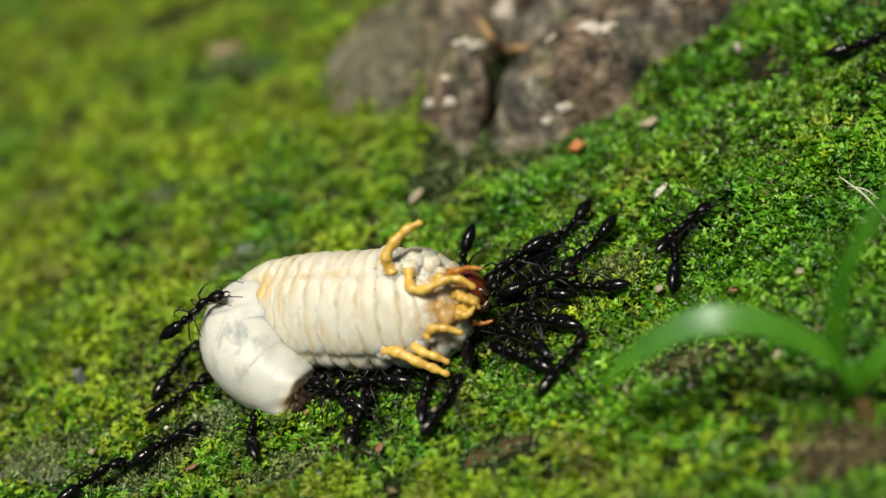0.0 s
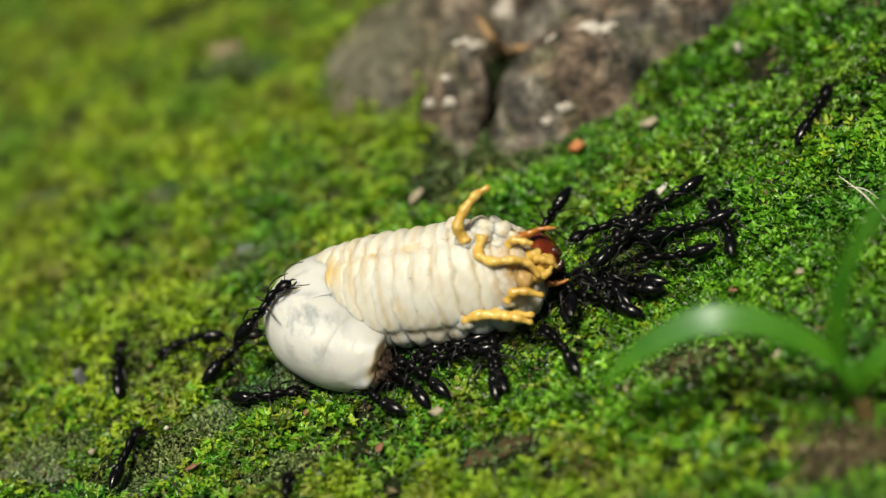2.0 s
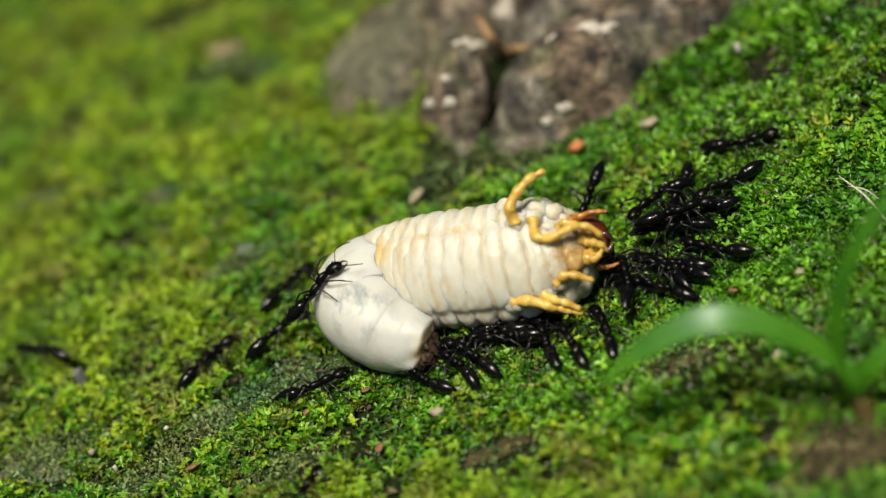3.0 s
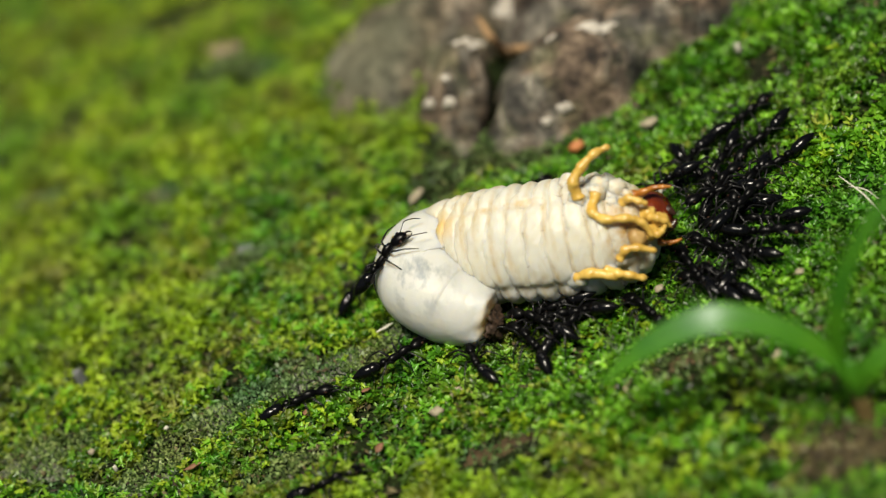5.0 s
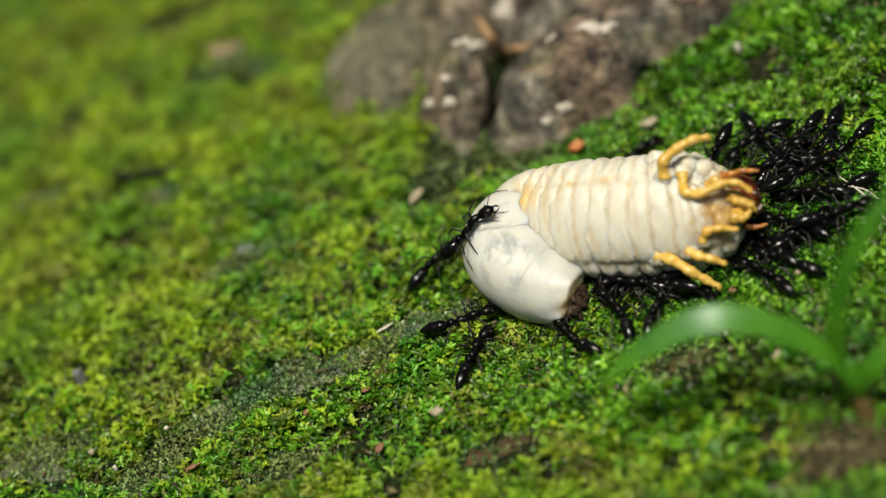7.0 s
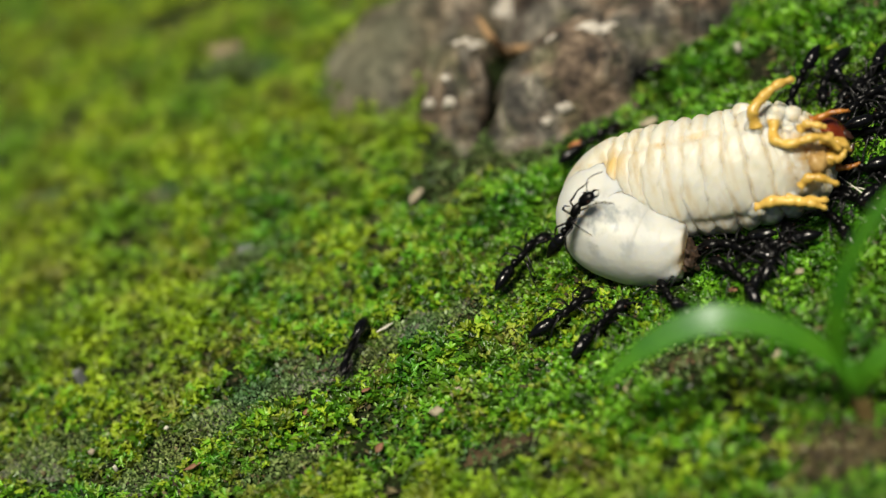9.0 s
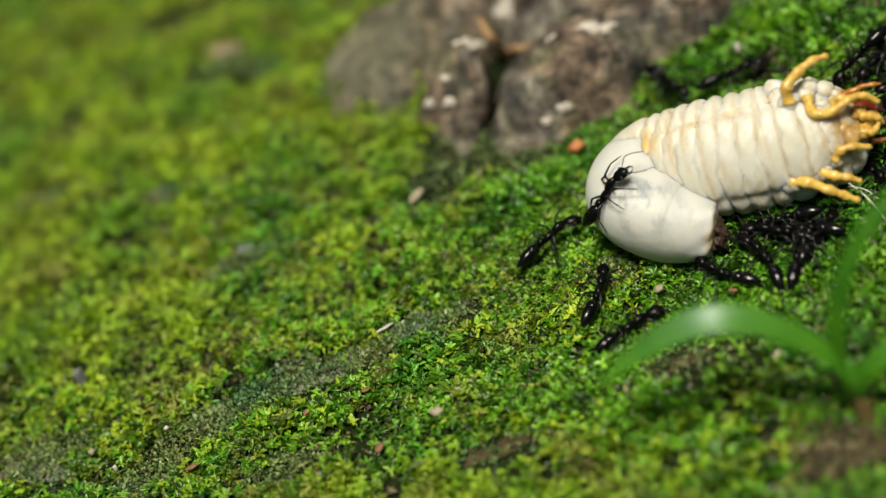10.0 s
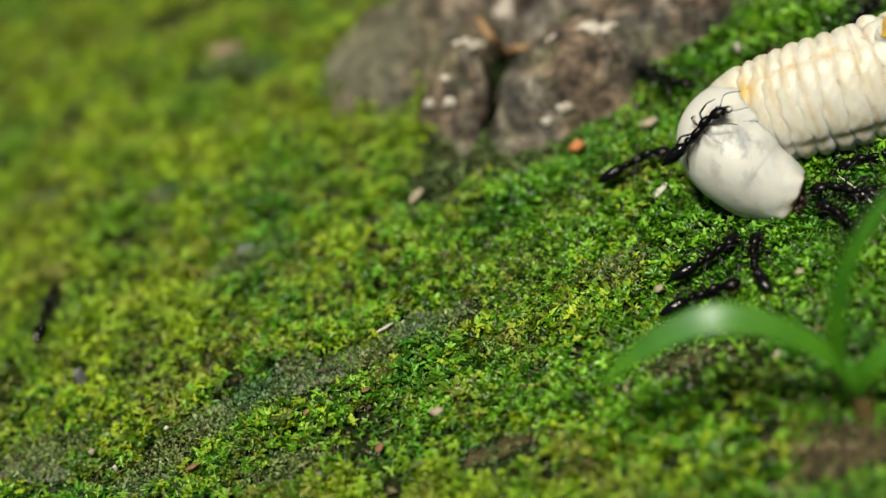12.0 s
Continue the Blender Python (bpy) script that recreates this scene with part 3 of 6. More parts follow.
SPINE = ((15.2, -0.4, -0.6, 2.9), (13.8, -0.6, -0.4, 5.1), (11.6, -0.9, -0.1, 6.6), (8.5, -1.0, 0, 7.5), (2, -0.9, 0, 7.8), (-5, -0.2, -0.5, 7.6), (-9.5, 0.3, -1.3, 7.1), (-13.0, 0.3, -2.0, 6.6), (-15.6, -0.2, -2.0, 5.9), (-17.6, -0.8, -1.6, 4.6), (-18.6, -1.4, -1.2, 2.6))
HIND = ((-11.0, 0.5, -2.4, 4.6), (-13.0, 0.5, -2.2, 5.9), (-15.2, 0.2, -1.4, 6.3), (-16.6, -1.2, 0.2, 6.35), (-16.5, -3.0, 1.6, 6.2), (-15.1, -4.7, 2.8, 5.95), (-13.1, -6.6, 3.2, 5.5), (-10.9, -8.0, 3.5, 4.85), (-9.3, -8.9, 3.6, 4.35), (-8.4, -9.4, 3.6, 3.9), (-8.0, -9.6, 3.6, 2.6))


def body_shape(path):
    """Rounded rings parted by sharp uneven folds, a row of lobes along each flank, and a flattened belly."""
    us = [p[0] for p in path]
    n = len(path) - 1

    def shape(s, w):
        u = us[round(s * n)]
        c, sn = math.cos(w), math.sin(w)
        q = u - 0.9 * (sn + 0.2) ** 2 * (u < 3) + 0.16 * math.sin(5 * w + 0.7 * u) + 0.10 * math.sin(13 * w + 1.9 * u)
        gap, k = min((abs(q - f), i) for i, f in enumerate(FOLDS))
        keen = 0.8 + 0.35 * math.sin(3.1 * w + 2.3 * k)
        front = max(0.0, c)
        fold = keen * (0.055 * math.exp(-gap / 0.13) + 0.017 * math.exp(-(gap / 0.8) ** 2))
        half = min(abs(q - (f + g) / 2) for f, g in zip(FOLDS, FOLDS[1:]))
        fold += 0.007 * math.exp(-half / 0.11) * max(0.0, math.sin(2.6 * w + 2.1 * k)) * (u < 9)
        up, down = sn - 0.68, sn + 0.80
        seam = (0.034 * math.exp(-(up / 0.07) ** 2) + 0.040 * math.exp(-(down / 0.06) ** 2)) * (c > -0.2)
        flank = math.exp(-((sn - 0.92) / 0.17) ** 2) + math.exp(-((sn + 0.97) / 0.12) ** 2)
        lobe = flank * (0.055 * min(1.0, gap / 0.9) ** 0.6 - 0.01)
        neck = max(0.0, min(1.0, (u - 6.5) / 3.0))
        knuckle = neck * (0.03 * math.sin(4.0 * w + 1.1 * k) + 0.006 * math.sin(9 * w + 2.4 * u))
        dimple = 0.10 * math.exp(-((u + 12.8) / 1.5) ** 2 - ((sn - 0.62) / 0.16) ** 2) * (c > 0)
        pleat = 0.004 * math.sin(11 * w + 2.0 * u) * front + 0.003 * math.sin(23 * w - 3 * u + k)
        ease = max(0.0, min(1.0, (u + 14.5) / 2.5))
        return 1 - 0.09 * front ** 4 - ease * (fold + seam - lobe) - dimple + knuckle + ease * pleat
    return shape


def hind_shape(s, w):
    """Smooth and swollen, faintly ringed, dented near its end."""
    ring = min(abs(s - f) for f in (0.47, 0.60, 0.72))
    sag = 0.018 * math.sin(3 * w + 7 * s) + 0.010 * math.sin(5 * w - 11 * s)
    end = max(0.0, (s - 0.72) / 0.28)
    return 1 - 0.003 * math.exp(-(ring / 0.010) ** 2) * (1 + math.sin(2 * w)) + sag * min(1, 3 * s) - 0.08 * end * (1 + math.cos(2 * w + 0.6)) - 0.10 * end * math.sin(4 * w + 1) - 0.05 * end * math.sin(9 * w + 20 * s)


def grub_leg(parent, joints, thick, root_size=1.6):
    """A jointed leg; joints are along the body, across its belly and out of it, in millimetres; the origin is at the hip."""
    pts = [uvd(*j) for j in joints]
    hip = pts[0]
    bm = bmesh.new()
    count = len(pts) - 1
    path = spline([(*(p - hip), thick * (1.12 - 0.5 * i / count)) for i, p in enumerate(pts)], 9 * count + 1)
    path[-1][3] *= 0.35
    path[-2][3] *= 0.75
    tube(bm, path, 12, (0.1, -0.7, 0.6), lambda s, w: 1 + 0.15 * math.cos(2 * math.pi * s * count) + 0.06 * math.sin(31 * s + 2 * w) + 0.05 * math.sin(57 * s + w))
    base_bm = bmesh.new()
    centre = hip - TO_EYE * 0.7
    blob(base_bm, centre, (root_size, root_size * 0.95, root_size), 20, 14, None, lambda u: 1 + 0.07 * math.sin(6 * u.x + 4 * u.z) + 0.04 * math.sin(11 * u.y))
    part("leg_base", base_bm, SKIN, parent, "fleshy cream swelling at a leg's root")
    ob = part("leg", bm, LEG_YELLOW, parent, "amber yellow jointed leg")
    ob.location = hip * MM
    return ob


def lump(name, at, radii, mat, parent, label, k=0.0):
    bm = bmesh.new()
    blob(bm, uvd(*at), radii, 18, 12, None, lambda u: 1 + 0.06 * math.sin(4 * u.x + 3 * u.y + k) + 0.04 * math.sin(6 * u.z - 5 * u.x + 2 * k))
    return part(name, bm, mat, parent, label)


def limb(name, rows, mat, parent, label, rings=20.0):
    """A short jointed feeler; rows are along, across, out, radius."""
    bm = bmesh.new()
    tube(bm, spine(rows, 22), 10, shape=lambda t, w: 1 + 0.13 * math.cos(rings * t) + 0.05 * math.sin(3 * w + 9 * t))
    return part(name, bm, mat, parent, label)


def build_grub():
    g = empty("beetle_grub")
    bm = bmesh.new()
    path = spine(SPINE, 440)
    tube(bm, path, 132, shape=body_shape(path))
    part("body", bm, SKIN, g, "cream white ribbed grub body")
    bm = bmesh.new()
    tube(bm, spine(HIND, 150), 84, shape=hind_shape)
    hind = part("hind_body", bm, SKIN_HIND, g, "smooth swollen hind end with grey gut showing")
    bm = bmesh.new()
    blob(bm, uvd(-8.2, -9.8, 3.5), (1.4, 2.7, 2.7), 36, 26, None, lambda u: 1 + 0.16 * math.sin(9 * u.x + 7 * u.z) + 0.14 * math.sin(13 * u.y + 5 * u.z) + 0.08 * math.sin(29 * u.z + 17 * u.y))
    part("tail_wound", bm, ROT, hind, "dark brown chewed tail end")
    bm = bmesh.new()
    blob(bm, uvd(15.4, -0.2, 0.6), (2.5, 3.3, 3.2), 28, 20, None, lambda u: 1 - 0.10 * max(0, u.x) * abs(u.y) - 0.05 * math.exp(-(u.y / 0.08) ** 2))
    head = part("head", bm, HORN, g, "glossy red-brown head capsule")
    for s in (-1, 1):
        limb("mandible", [(16.4, 1.1 * s - 0.8, 1.6, 0.75), (17.5, 1.0 * s - 0.9, 1.9, 0.55), (18.2, 0.3 * s - 0.9, 2.0, 0.2)], JAW, head, "dark curved jaw", 0.0)
    limb("antenna", [(13.6, 2.9, 3.2, 0.62), (14.8, 3.0, 3.6, 0.50), (16.2, 3.3, 3.8, 0.34), (17.4, 3.2, 3.9, 0.30), (18.6, 3.0, 3.9, 0.16)], ANTENNA, head, "short amber antenna", 24.0)
    limb("antenna", [(14.8, -3.4, 1.6, 0.50), (16.0, -3.9, 1.8, 0.40), (17.4, -4.0, 1.8, 0.30), (18.4, -3.8, 1.8, 0.16)], ANTENNA, head, "short amber antenna", 24.0)
    lump("upper_lip", (16.4, -0.9, 3.6), (1.2, 1.1, 1.0), LEG_YELLOW, head, "wrinkled amber upper lip", 1)
    lump("cheek", (14.9, 0.3, 4.0), (1.2, 1.0, 0.9), LEG_YELLOW, head, "lumpy amber cheek", 2)
    lump("cheek", (14.6, -2.2, 4.0), (1.5, 1.2, 1.0), LEG_YELLOW, head, "lumpy amber cheek", 3)
    lump("chin", (13.2, -2.2, 4.2), (1.6, 2.0, 1.6), LEG_STAIN, head, "brown-stained throat fold", 4)
    limb("palp", [(15.2, -0.3, 4.4, 0.6), (16.3, -0.6, 4.9, 0.55), (17.2, -1.2, 4.7, 0.42), (17.6, -2.0, 4.2, 0.2)], LEG_YELLOW, head, "short jointed amber palp")
    limb("palp", [(14.9, -2.2, 4.6, 0.6), (15.9, -2.6, 5.0, 0.52), (16.6, -2.2, 5.0, 0.42), (17.1, -1.6, 4.6, 0.2)], LEG_YELLOW, head, "short jointed amber palp")
    for at, r, k in (((5.6, 5.9, 2.2), (1.7, 1.5, 1.5), 0.4), ((9.6, 4.9, 4.0), (1.5, 1.2, 1.3), 1.5), ((11.4, 4.2, 3.4), (1.5, 1.3, 1.3), 2.6), ((10.8, 2.4, 4.8), (1.0, 0.8, 0.8), 3.1), ((12.6, 3.0, 3.4), (1.2, 1.0, 1.0), 0.9), ((3.0, -7.2, 2.4), (1.7, 1.2, 1.2), 2.0), ((9.6, -5.4, 3.9), (1.3, 1.0, 1.1), 4.4)):
        lump("skin_swelling", at, r, SKIN, g, "plump cream swelling of skin", k)
    hair = random.Random(5)
    bm = bmesh.new()
    # short bristles stand in rows along the folds
    for f in FOLDS[1:9]:
        for sgn in (-1, 1):
            for _ in range(11):
                w = sgn * hair.uniform(0.15, 1.35)
                i = min(range(len(path)), key=lambda j: abs(path[j][0] - f - hair.uniform(-0.25, 0.25)))
                x, y, z, r = path[i]
                out = TO_EYE * math.cos(w) + ACROSS * math.sin(w)
                foot = Vector((x, y, z)) + out * r * (0.965 - 0.09 * max(0, math.cos(w)) ** 4)
                tip = foot + (out * 0.6 + Vector((hair.uniform(-0.9, 0.9), hair.uniform(-0.3, 0.3), hair.uniform(-0.3, 0.3)))) * hair.uniform(0.4, 0.9)
                tube(bm, [(*foot, 0.03), (*tip, 0.01)], 3)
    part("bristles", bm, BRISTLE, g, "sparse short brown bristles")["kind"] = "stuff"
    legs = []
    for joints, thick, size in (
            (((6.9, 3.9, 5.6), (6.9, 5.9, 6.4), (8.5, 7.5, 6.4), (10.5, 8.7, 6.0), (12.6, 9.1, 5.4)), 0.76, 1.45),
            (((9.2, 4.0, 5.6), (9.0, 1.7, 6.6), (11.0, 0.8, 7.2), (13.6, 1.1, 7.0), (15.4, 0.6, 6.4), (16.8, -1.2, 5.4)), 0.66, 1.2),
            (((12.2, 2.2, 4.8), (13.2, 2.6, 5.6), (14.5, 2.0, 5.8), (15.4, 1.5, 5.4)), 0.56, 1.0),
            (((4.6, -6.0, 5.0), (6.6, -6.2, 5.9), (9.2, -7.4, 5.8), (11.0, -8.2, 5.2), (13.0, -9.2, 4.4)), 0.74, 1.6),
            (((8.6, -5.8, 5.2), (10.0, -6.6, 6.0), (11.6, -7.2, 5.8), (13.2, -8.2, 5.0)), 0.64, 1.4),
            (((10.6, -4.6, 5.2), (11.6, -3.8, 6.0), (13.2, -3.8, 6.0), (15.4, -4.7, 5.2)), 0.64, 1.3)):
        legs.append(grub_leg(g, joints, thick, size))
    tagged(g, "large cream white beetle grub with amber legs, dragged by ants", "grub")
    return g, hind, legs


grub, grub_hind, grub_legs = build_grub()


# ---- ants
HIPS = ((1.15, 0.5), (0.35, 0.55), (-0.55, 0.5))
FEET = (((0.8, 1.15, 0.8), (2.0, 2.0, 0.1), (2.9, 2.6, -1.35)), ((0.0, 1.4, 0.9), (-0.1, 2.5, 0.1), (-0.4, 3.2, -1.35)), ((-1.1, 1.4, 1.0), (-2.3, 2.2, 0.2), (-3.4, 2.8, -1.35)))


def build_ant():
    """A slender black ant, 10 mm long, its head towards +x and its waist over the origin, 1.4 mm above its feet."""
    a = empty("ant")
    bm = bmesh.new()
    blob(bm, (0.95, 0, 0.05), (1.15, 0.80, 0.62), 18, 12, None, lambda u: 1 + 0.12 * u.x - 0.10 * abs(u.y) * abs(u.z))
    head = part("head", bm, ANT_BODY, a)
    head.location = Vector((2.1, 0, 0.05)) * MM
    for s in (-1, 1):
        bm = bmesh.new()
        tube(bm, spline([(1.75, 0.38 * s, -0.10, 0.17), (2.4, 0.44 * s, -0.17, 0.13), (2.85, 0.08 * s, -0.23, 0.04)], 8), 6)
        part("mandible", bm, ANT_LIMB, head)
        bm = bmesh.new()
        blob(bm, (1.25, 0.72 * s, 0.28), (0.19, 0.13, 0.17), 8, 6)
        part("eye", bm, JAW, head)
        bm = bmesh.new()
        tube(bm, spline([(0, 0, 0, 0.07), (0.6, 0.7 * s, 0.5, 0.055), (1.0, 1.2 * s, 0.6, 0.06), (1.9, 1.5 * s, 0.2, 0.06), (2.8, 1.6 * s, -0.4, 0.05)], 12), 6)
        feeler = part("antenna", bm, ANT_LIMB, head)
        feeler.location = Vector((1.5, 0.34 * s, 0.3)) * MM
    bm = bmesh.new()
    tube(bm, spline([(2.3, 0, 0.05, 0.2), (1.95, 0, 0.12, 0.44), (1.3, 0, 0.24, 0.60), (0.75, 0, 0.18, 0.54), (0.45, 0, 0.05, 0.45), (0.1, 0, 0.10, 0.49), (-0.5, 0, 0.16, 0.53), (-1.0, 0, 0.04, 0.42), (-1.25, 0, -0.06, 0.24)], 34), 14, (0, 0, 1), lambda s, w: 1 - 0.08 * abs(math.sin(2 * w)))
    part("thorax", bm, ANT_BODY, a)
    bm = bmesh.new()
    tube(bm, spline([(-1.1, 0, -0.1, 0.22), (-1.4, 0, 0.14, 0.42), (-1.62, 0, 0.34, 0.54), (-1.85, 0, 0.14, 0.44), (-2.1, 0, -0.05, 0.22)], 14), 12, (0, 0, 1))
    part("waist", bm, ANT_BODY, a)
    bm = bmesh.new()
    tube(bm, spline([(0.0, 0, -0.05, 0.16), (-0.3, 0, 0.06, 0.52), (-0.85, 0, 0.11, 0.76), (-1.2, 0, 0.10, 0.80), (-1.32, 0, 0.09, 0.74), (-1.9, 0, 0.03, 0.80), (-2.6, 0, -0.05, 0.70), (-3.3, 0, -0.14, 0.44), (-3.9, 0, -0.22, 0.08)], 36), 16, (0, 0, 1))
    part("gaster", bm, ANT_SHELL, a, "pointed glossy black gaster").location = Vector((-2.05, 0, 0)) * MM
    for s in (-1, 1):
        for (hx, hy), joints in zip(HIPS, FEET):
            bm = bmesh.new()
            pts = [(0, 0, 0, 0.13)] + [(x - hx * 0.3, (y - 0.42) * s, z, r) for (x, y, z), r in zip(joints, (0.135, 0.09, 0.045))]
            rows = []
            for i, (p, q) in enumerate(zip(pts, pts[1:])):
                for f, swell in ((0.04, 0.9), (0.35, 1.15), (0.7, 1.0), (0.97, 0.85)):
                    x, y, z, r = np.array(p) * (1 - f) + np.array(q) * f
                    rows.append((x, y, z, r * swell))
            tube(bm, rows, 6, (0, 0, 1))
            leg = part("leg", bm, ANT_LIMB, a)
            leg.location = Vector((hx, hy * s, -0.12)) * MM
    a.scale = (1.1, 1.1, 1.1)
    tagged(a, "slender glossy black ant on the moss", "ant", "raiding ants")
    return a


# ---- the grass seedling
def blade(name, parent, rows, width, mat, facing, label=""):
    """A bent leaf with a sunken midrib; rows are x, y, z, share of the width, in millimetres."""
    bm = bmesh.new()
    path = spline(rows, 40)
    prev = None
    for i, (x, y, z, w) in enumerate(path):
        a, b = path[max(i - 1, 0)], path[min(i + 1, len(path) - 1)]
        tan = Vector(tuple((b - a)[:3])).normalized()
        side = tan.cross(Vector(facing)).normalized()
        nor = side.cross(tan).normalized()
        row = []
        for top in (1, -1):
            for k in range(-4, 5):
                u = k / 4 * top
                q = Vector((x, y, z)) + side * (u * width * w / 2) + nor * (abs(u) * 0.06 * width * w + 0.07 * top * w)
                row.append(bm.verts.new(q * MM))
        if prev:
            for k in range(18):
                bm.faces.new((prev[k], prev[(k + 1) % 18], row[(k + 1) % 18], row[k]))
        else:
            bm.faces.new(row[::-1])
        prev = row
    bm.faces.new(prev)
    return part(name, bm, mat, parent, label)


def build_grass(x, y):
    z = float(base(x, y))
    g = empty("grass_seedling", Matrix.Translation(Vector((x, y, z)) * MM))
    bm = bmesh.new()
    tube(bm, spline([(3.0, 0.5, -1.5, 1.0), (2.3, 0.2, 1.5, 1.15), (1.2, 0, 4.5, 1.0), (-0.2, 0, 8, 0.8)], 14), 12)
    part("stem", bm, STEM, g, "reddish brown stem base")
    bm = bmesh.new()
    tube(bm, spline([(0.9, 0, 5.6, 1.0), (0.4, 0, 6.8, 1.2), (-0.4, 0, 8.6, 1.15), (-1.1, 0.1, 11, 0.35)], 14), 12)
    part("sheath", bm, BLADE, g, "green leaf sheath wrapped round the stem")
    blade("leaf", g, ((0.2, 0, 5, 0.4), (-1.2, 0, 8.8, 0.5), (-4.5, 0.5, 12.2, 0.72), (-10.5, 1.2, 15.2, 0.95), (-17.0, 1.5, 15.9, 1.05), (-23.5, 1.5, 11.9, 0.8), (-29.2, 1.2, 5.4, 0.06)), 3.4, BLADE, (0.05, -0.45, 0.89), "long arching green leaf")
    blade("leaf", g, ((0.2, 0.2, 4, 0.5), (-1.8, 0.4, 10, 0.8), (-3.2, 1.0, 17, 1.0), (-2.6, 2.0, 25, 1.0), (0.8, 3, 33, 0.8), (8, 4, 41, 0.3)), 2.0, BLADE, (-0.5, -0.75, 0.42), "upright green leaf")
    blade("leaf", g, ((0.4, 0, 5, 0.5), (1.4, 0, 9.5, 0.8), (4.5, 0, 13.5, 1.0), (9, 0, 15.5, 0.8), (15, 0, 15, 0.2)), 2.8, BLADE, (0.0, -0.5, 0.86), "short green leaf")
    tagged(g, "young green grass seedling with arching leaves", "grass")
    return g


build_grass(47, -45)


# ---- litter on the moss, lichen and a twig on the root
def chip(name, x, y, size, turn, mat, label, category, lift=0.9, seed=0):
    """A small worn piece lying on the moss; size is its half length, half width and half height."""
    bm = bmesh.new()
    blob(bm, (0, 0, 0), size, 14, 9, None, lambda u: 1 + 0.16 * math.sin(5 * u.x + 3 * u.y + seed) + 0.10 * math.sin(9 * u.z + 7 * u.y + seed))
    ob = part(name, bm, mat)
    ob.matrix_basis = ground_frame(x, y, turn, lift)
    return tagged(ob, label, category)


chip("seed", 19.5, 13.6, (1.2, 0.9, 0.8), 20, RUST, "small rust-orange seed on the moss", "seed", 0.9, 12)
chip("bark_chip", -3.6, 11.8, (1.7, 0.7, 0.5), 55, PALE, "pale pinkish bark chip on the moss", "chip", 0.9, 13)
chip("husk", 30.1, -0.4, (1.5, 0.5, 0.4), 45, STRAW, "curved white husk on the moss", "husk", 1.2, 14)
chip("husk", 43.0, 23.6, (0.6, 0.5, 1.2), 80, STRAW, "tiny white husk standing in the moss", "husk", 1.4, 15)
chip("grey_husk", -50.6, -12.0, (0.65, 0.8, 1.9), 110, SLATE, "blue-grey dry husk on the moss", "husk", 1.4, 16)
chip("pebble", -0.6, -31.5, (0.95, 0.6, 0.5), 10, PALE, "pale tan pebble in the moss", "pebble", 0.9, 17)
chip("pebble", 40.9, -33.9, (1.0, 0.8, 0.9), 30, PALE, "pale pinkish pebble in the moss", "pebble", 0.9, 18)
chip("pebble", 38.6, -37.3, (0.8, 0.6, 0.6), 70, PALE, "small pale pebble in the moss", "pebble", 0.9, 19)
chip("pebble", 45.3, -21.1, (0.6, 0.45, 0.5), 0, PALE, "small pale pebble in the moss", "pebble", 0.9, 20)
chip("pebble", 28.2, -18.5, (0.7, 0.5, 0.5), 30, PALE, "small tan pebble in the moss", "pebble", 0.9, 21)
chip("pebble", 54.7, -18.7, (1.0, 0.8, 0.6), 30, PALE, "pale tan pebble in the moss", "pebble", 0.9, 22)
chip("leaf_scrap", 37.2, -21.5, (0.8, 0.5, 0.2), 30, BROWN, "dark red-brown scrap of dead leaf", "leaf scrap", 0.9, 23)
chip("leaf_scrap", -32.4, -32.3, (1.2, 0.35, 0.2), 20, BROWN, "dark red-brown scrap of dead leaf", "leaf scrap", 0.9, 24)
chip("leaf_scrap", -7.8, -35.3, (0.8, 0.5, 0.2), 60, BROWN, "brown scrap of dead leaf", "leaf scrap", 0.9, 25)
chip("leaf_scrap", -17.7, -26.9, (0.6, 0.35, 0.2), 60, BROWN, "brown scrap of dead leaf", "leaf scrap", 0.9, 26)
chip("leaf_scrap", -9.9, -25.3, (0.6, 0.3, 0.2), 10, BROWN, "brown scrap of dead leaf", "leaf scrap", 0.9, 27)
chip("splinter", -7.7, -14.4, (1.4, 0.2, 0.12), 25, STRAW, "white splinter on the moss", "splinter", 0.9, 28)
chip("crumb", -47.1, -26.2, (0.5, 0.4, 0.4), 25, PALE, "pale crumb on the moss", "crumb", 0.9, 29)
chip("crumb", -43.2, -30.0, (0.3, 0.35, 0.6), 25, STRAW, "white crumb on the moss", "crumb", 0.9, 30)
chip("crumb", -36.9, -24.6, (0.4, 0.3, 0.3), 25, STRAW, "white crumb on the moss", "crumb", 0.9, 31)
chip("pebble", 2.0, -28.7, (0.9, 0.7, 0.6), 25, PALE, "tan pebble in the moss", "pebble", 0.7, 32)
chip("stone_flake", -29.6, 9.9, (2.6, 1.2, 0.7), 30, SLATE, "grey stone flake half sunk in the moss", "stone", 0.0, 33)
chip("stone_flake", -47.7, 43.7, (2.6, 1.3, 0.7), 30, SLATE, "grey stone flake half sunk in the moss", "stone", 0.0, 34)
chip("bark_chip", 29.5, 14.3, (1.4, 0.7, 0.5), 10, PALE, "pale bark chip on the moss", "chip", 0.9, 35)


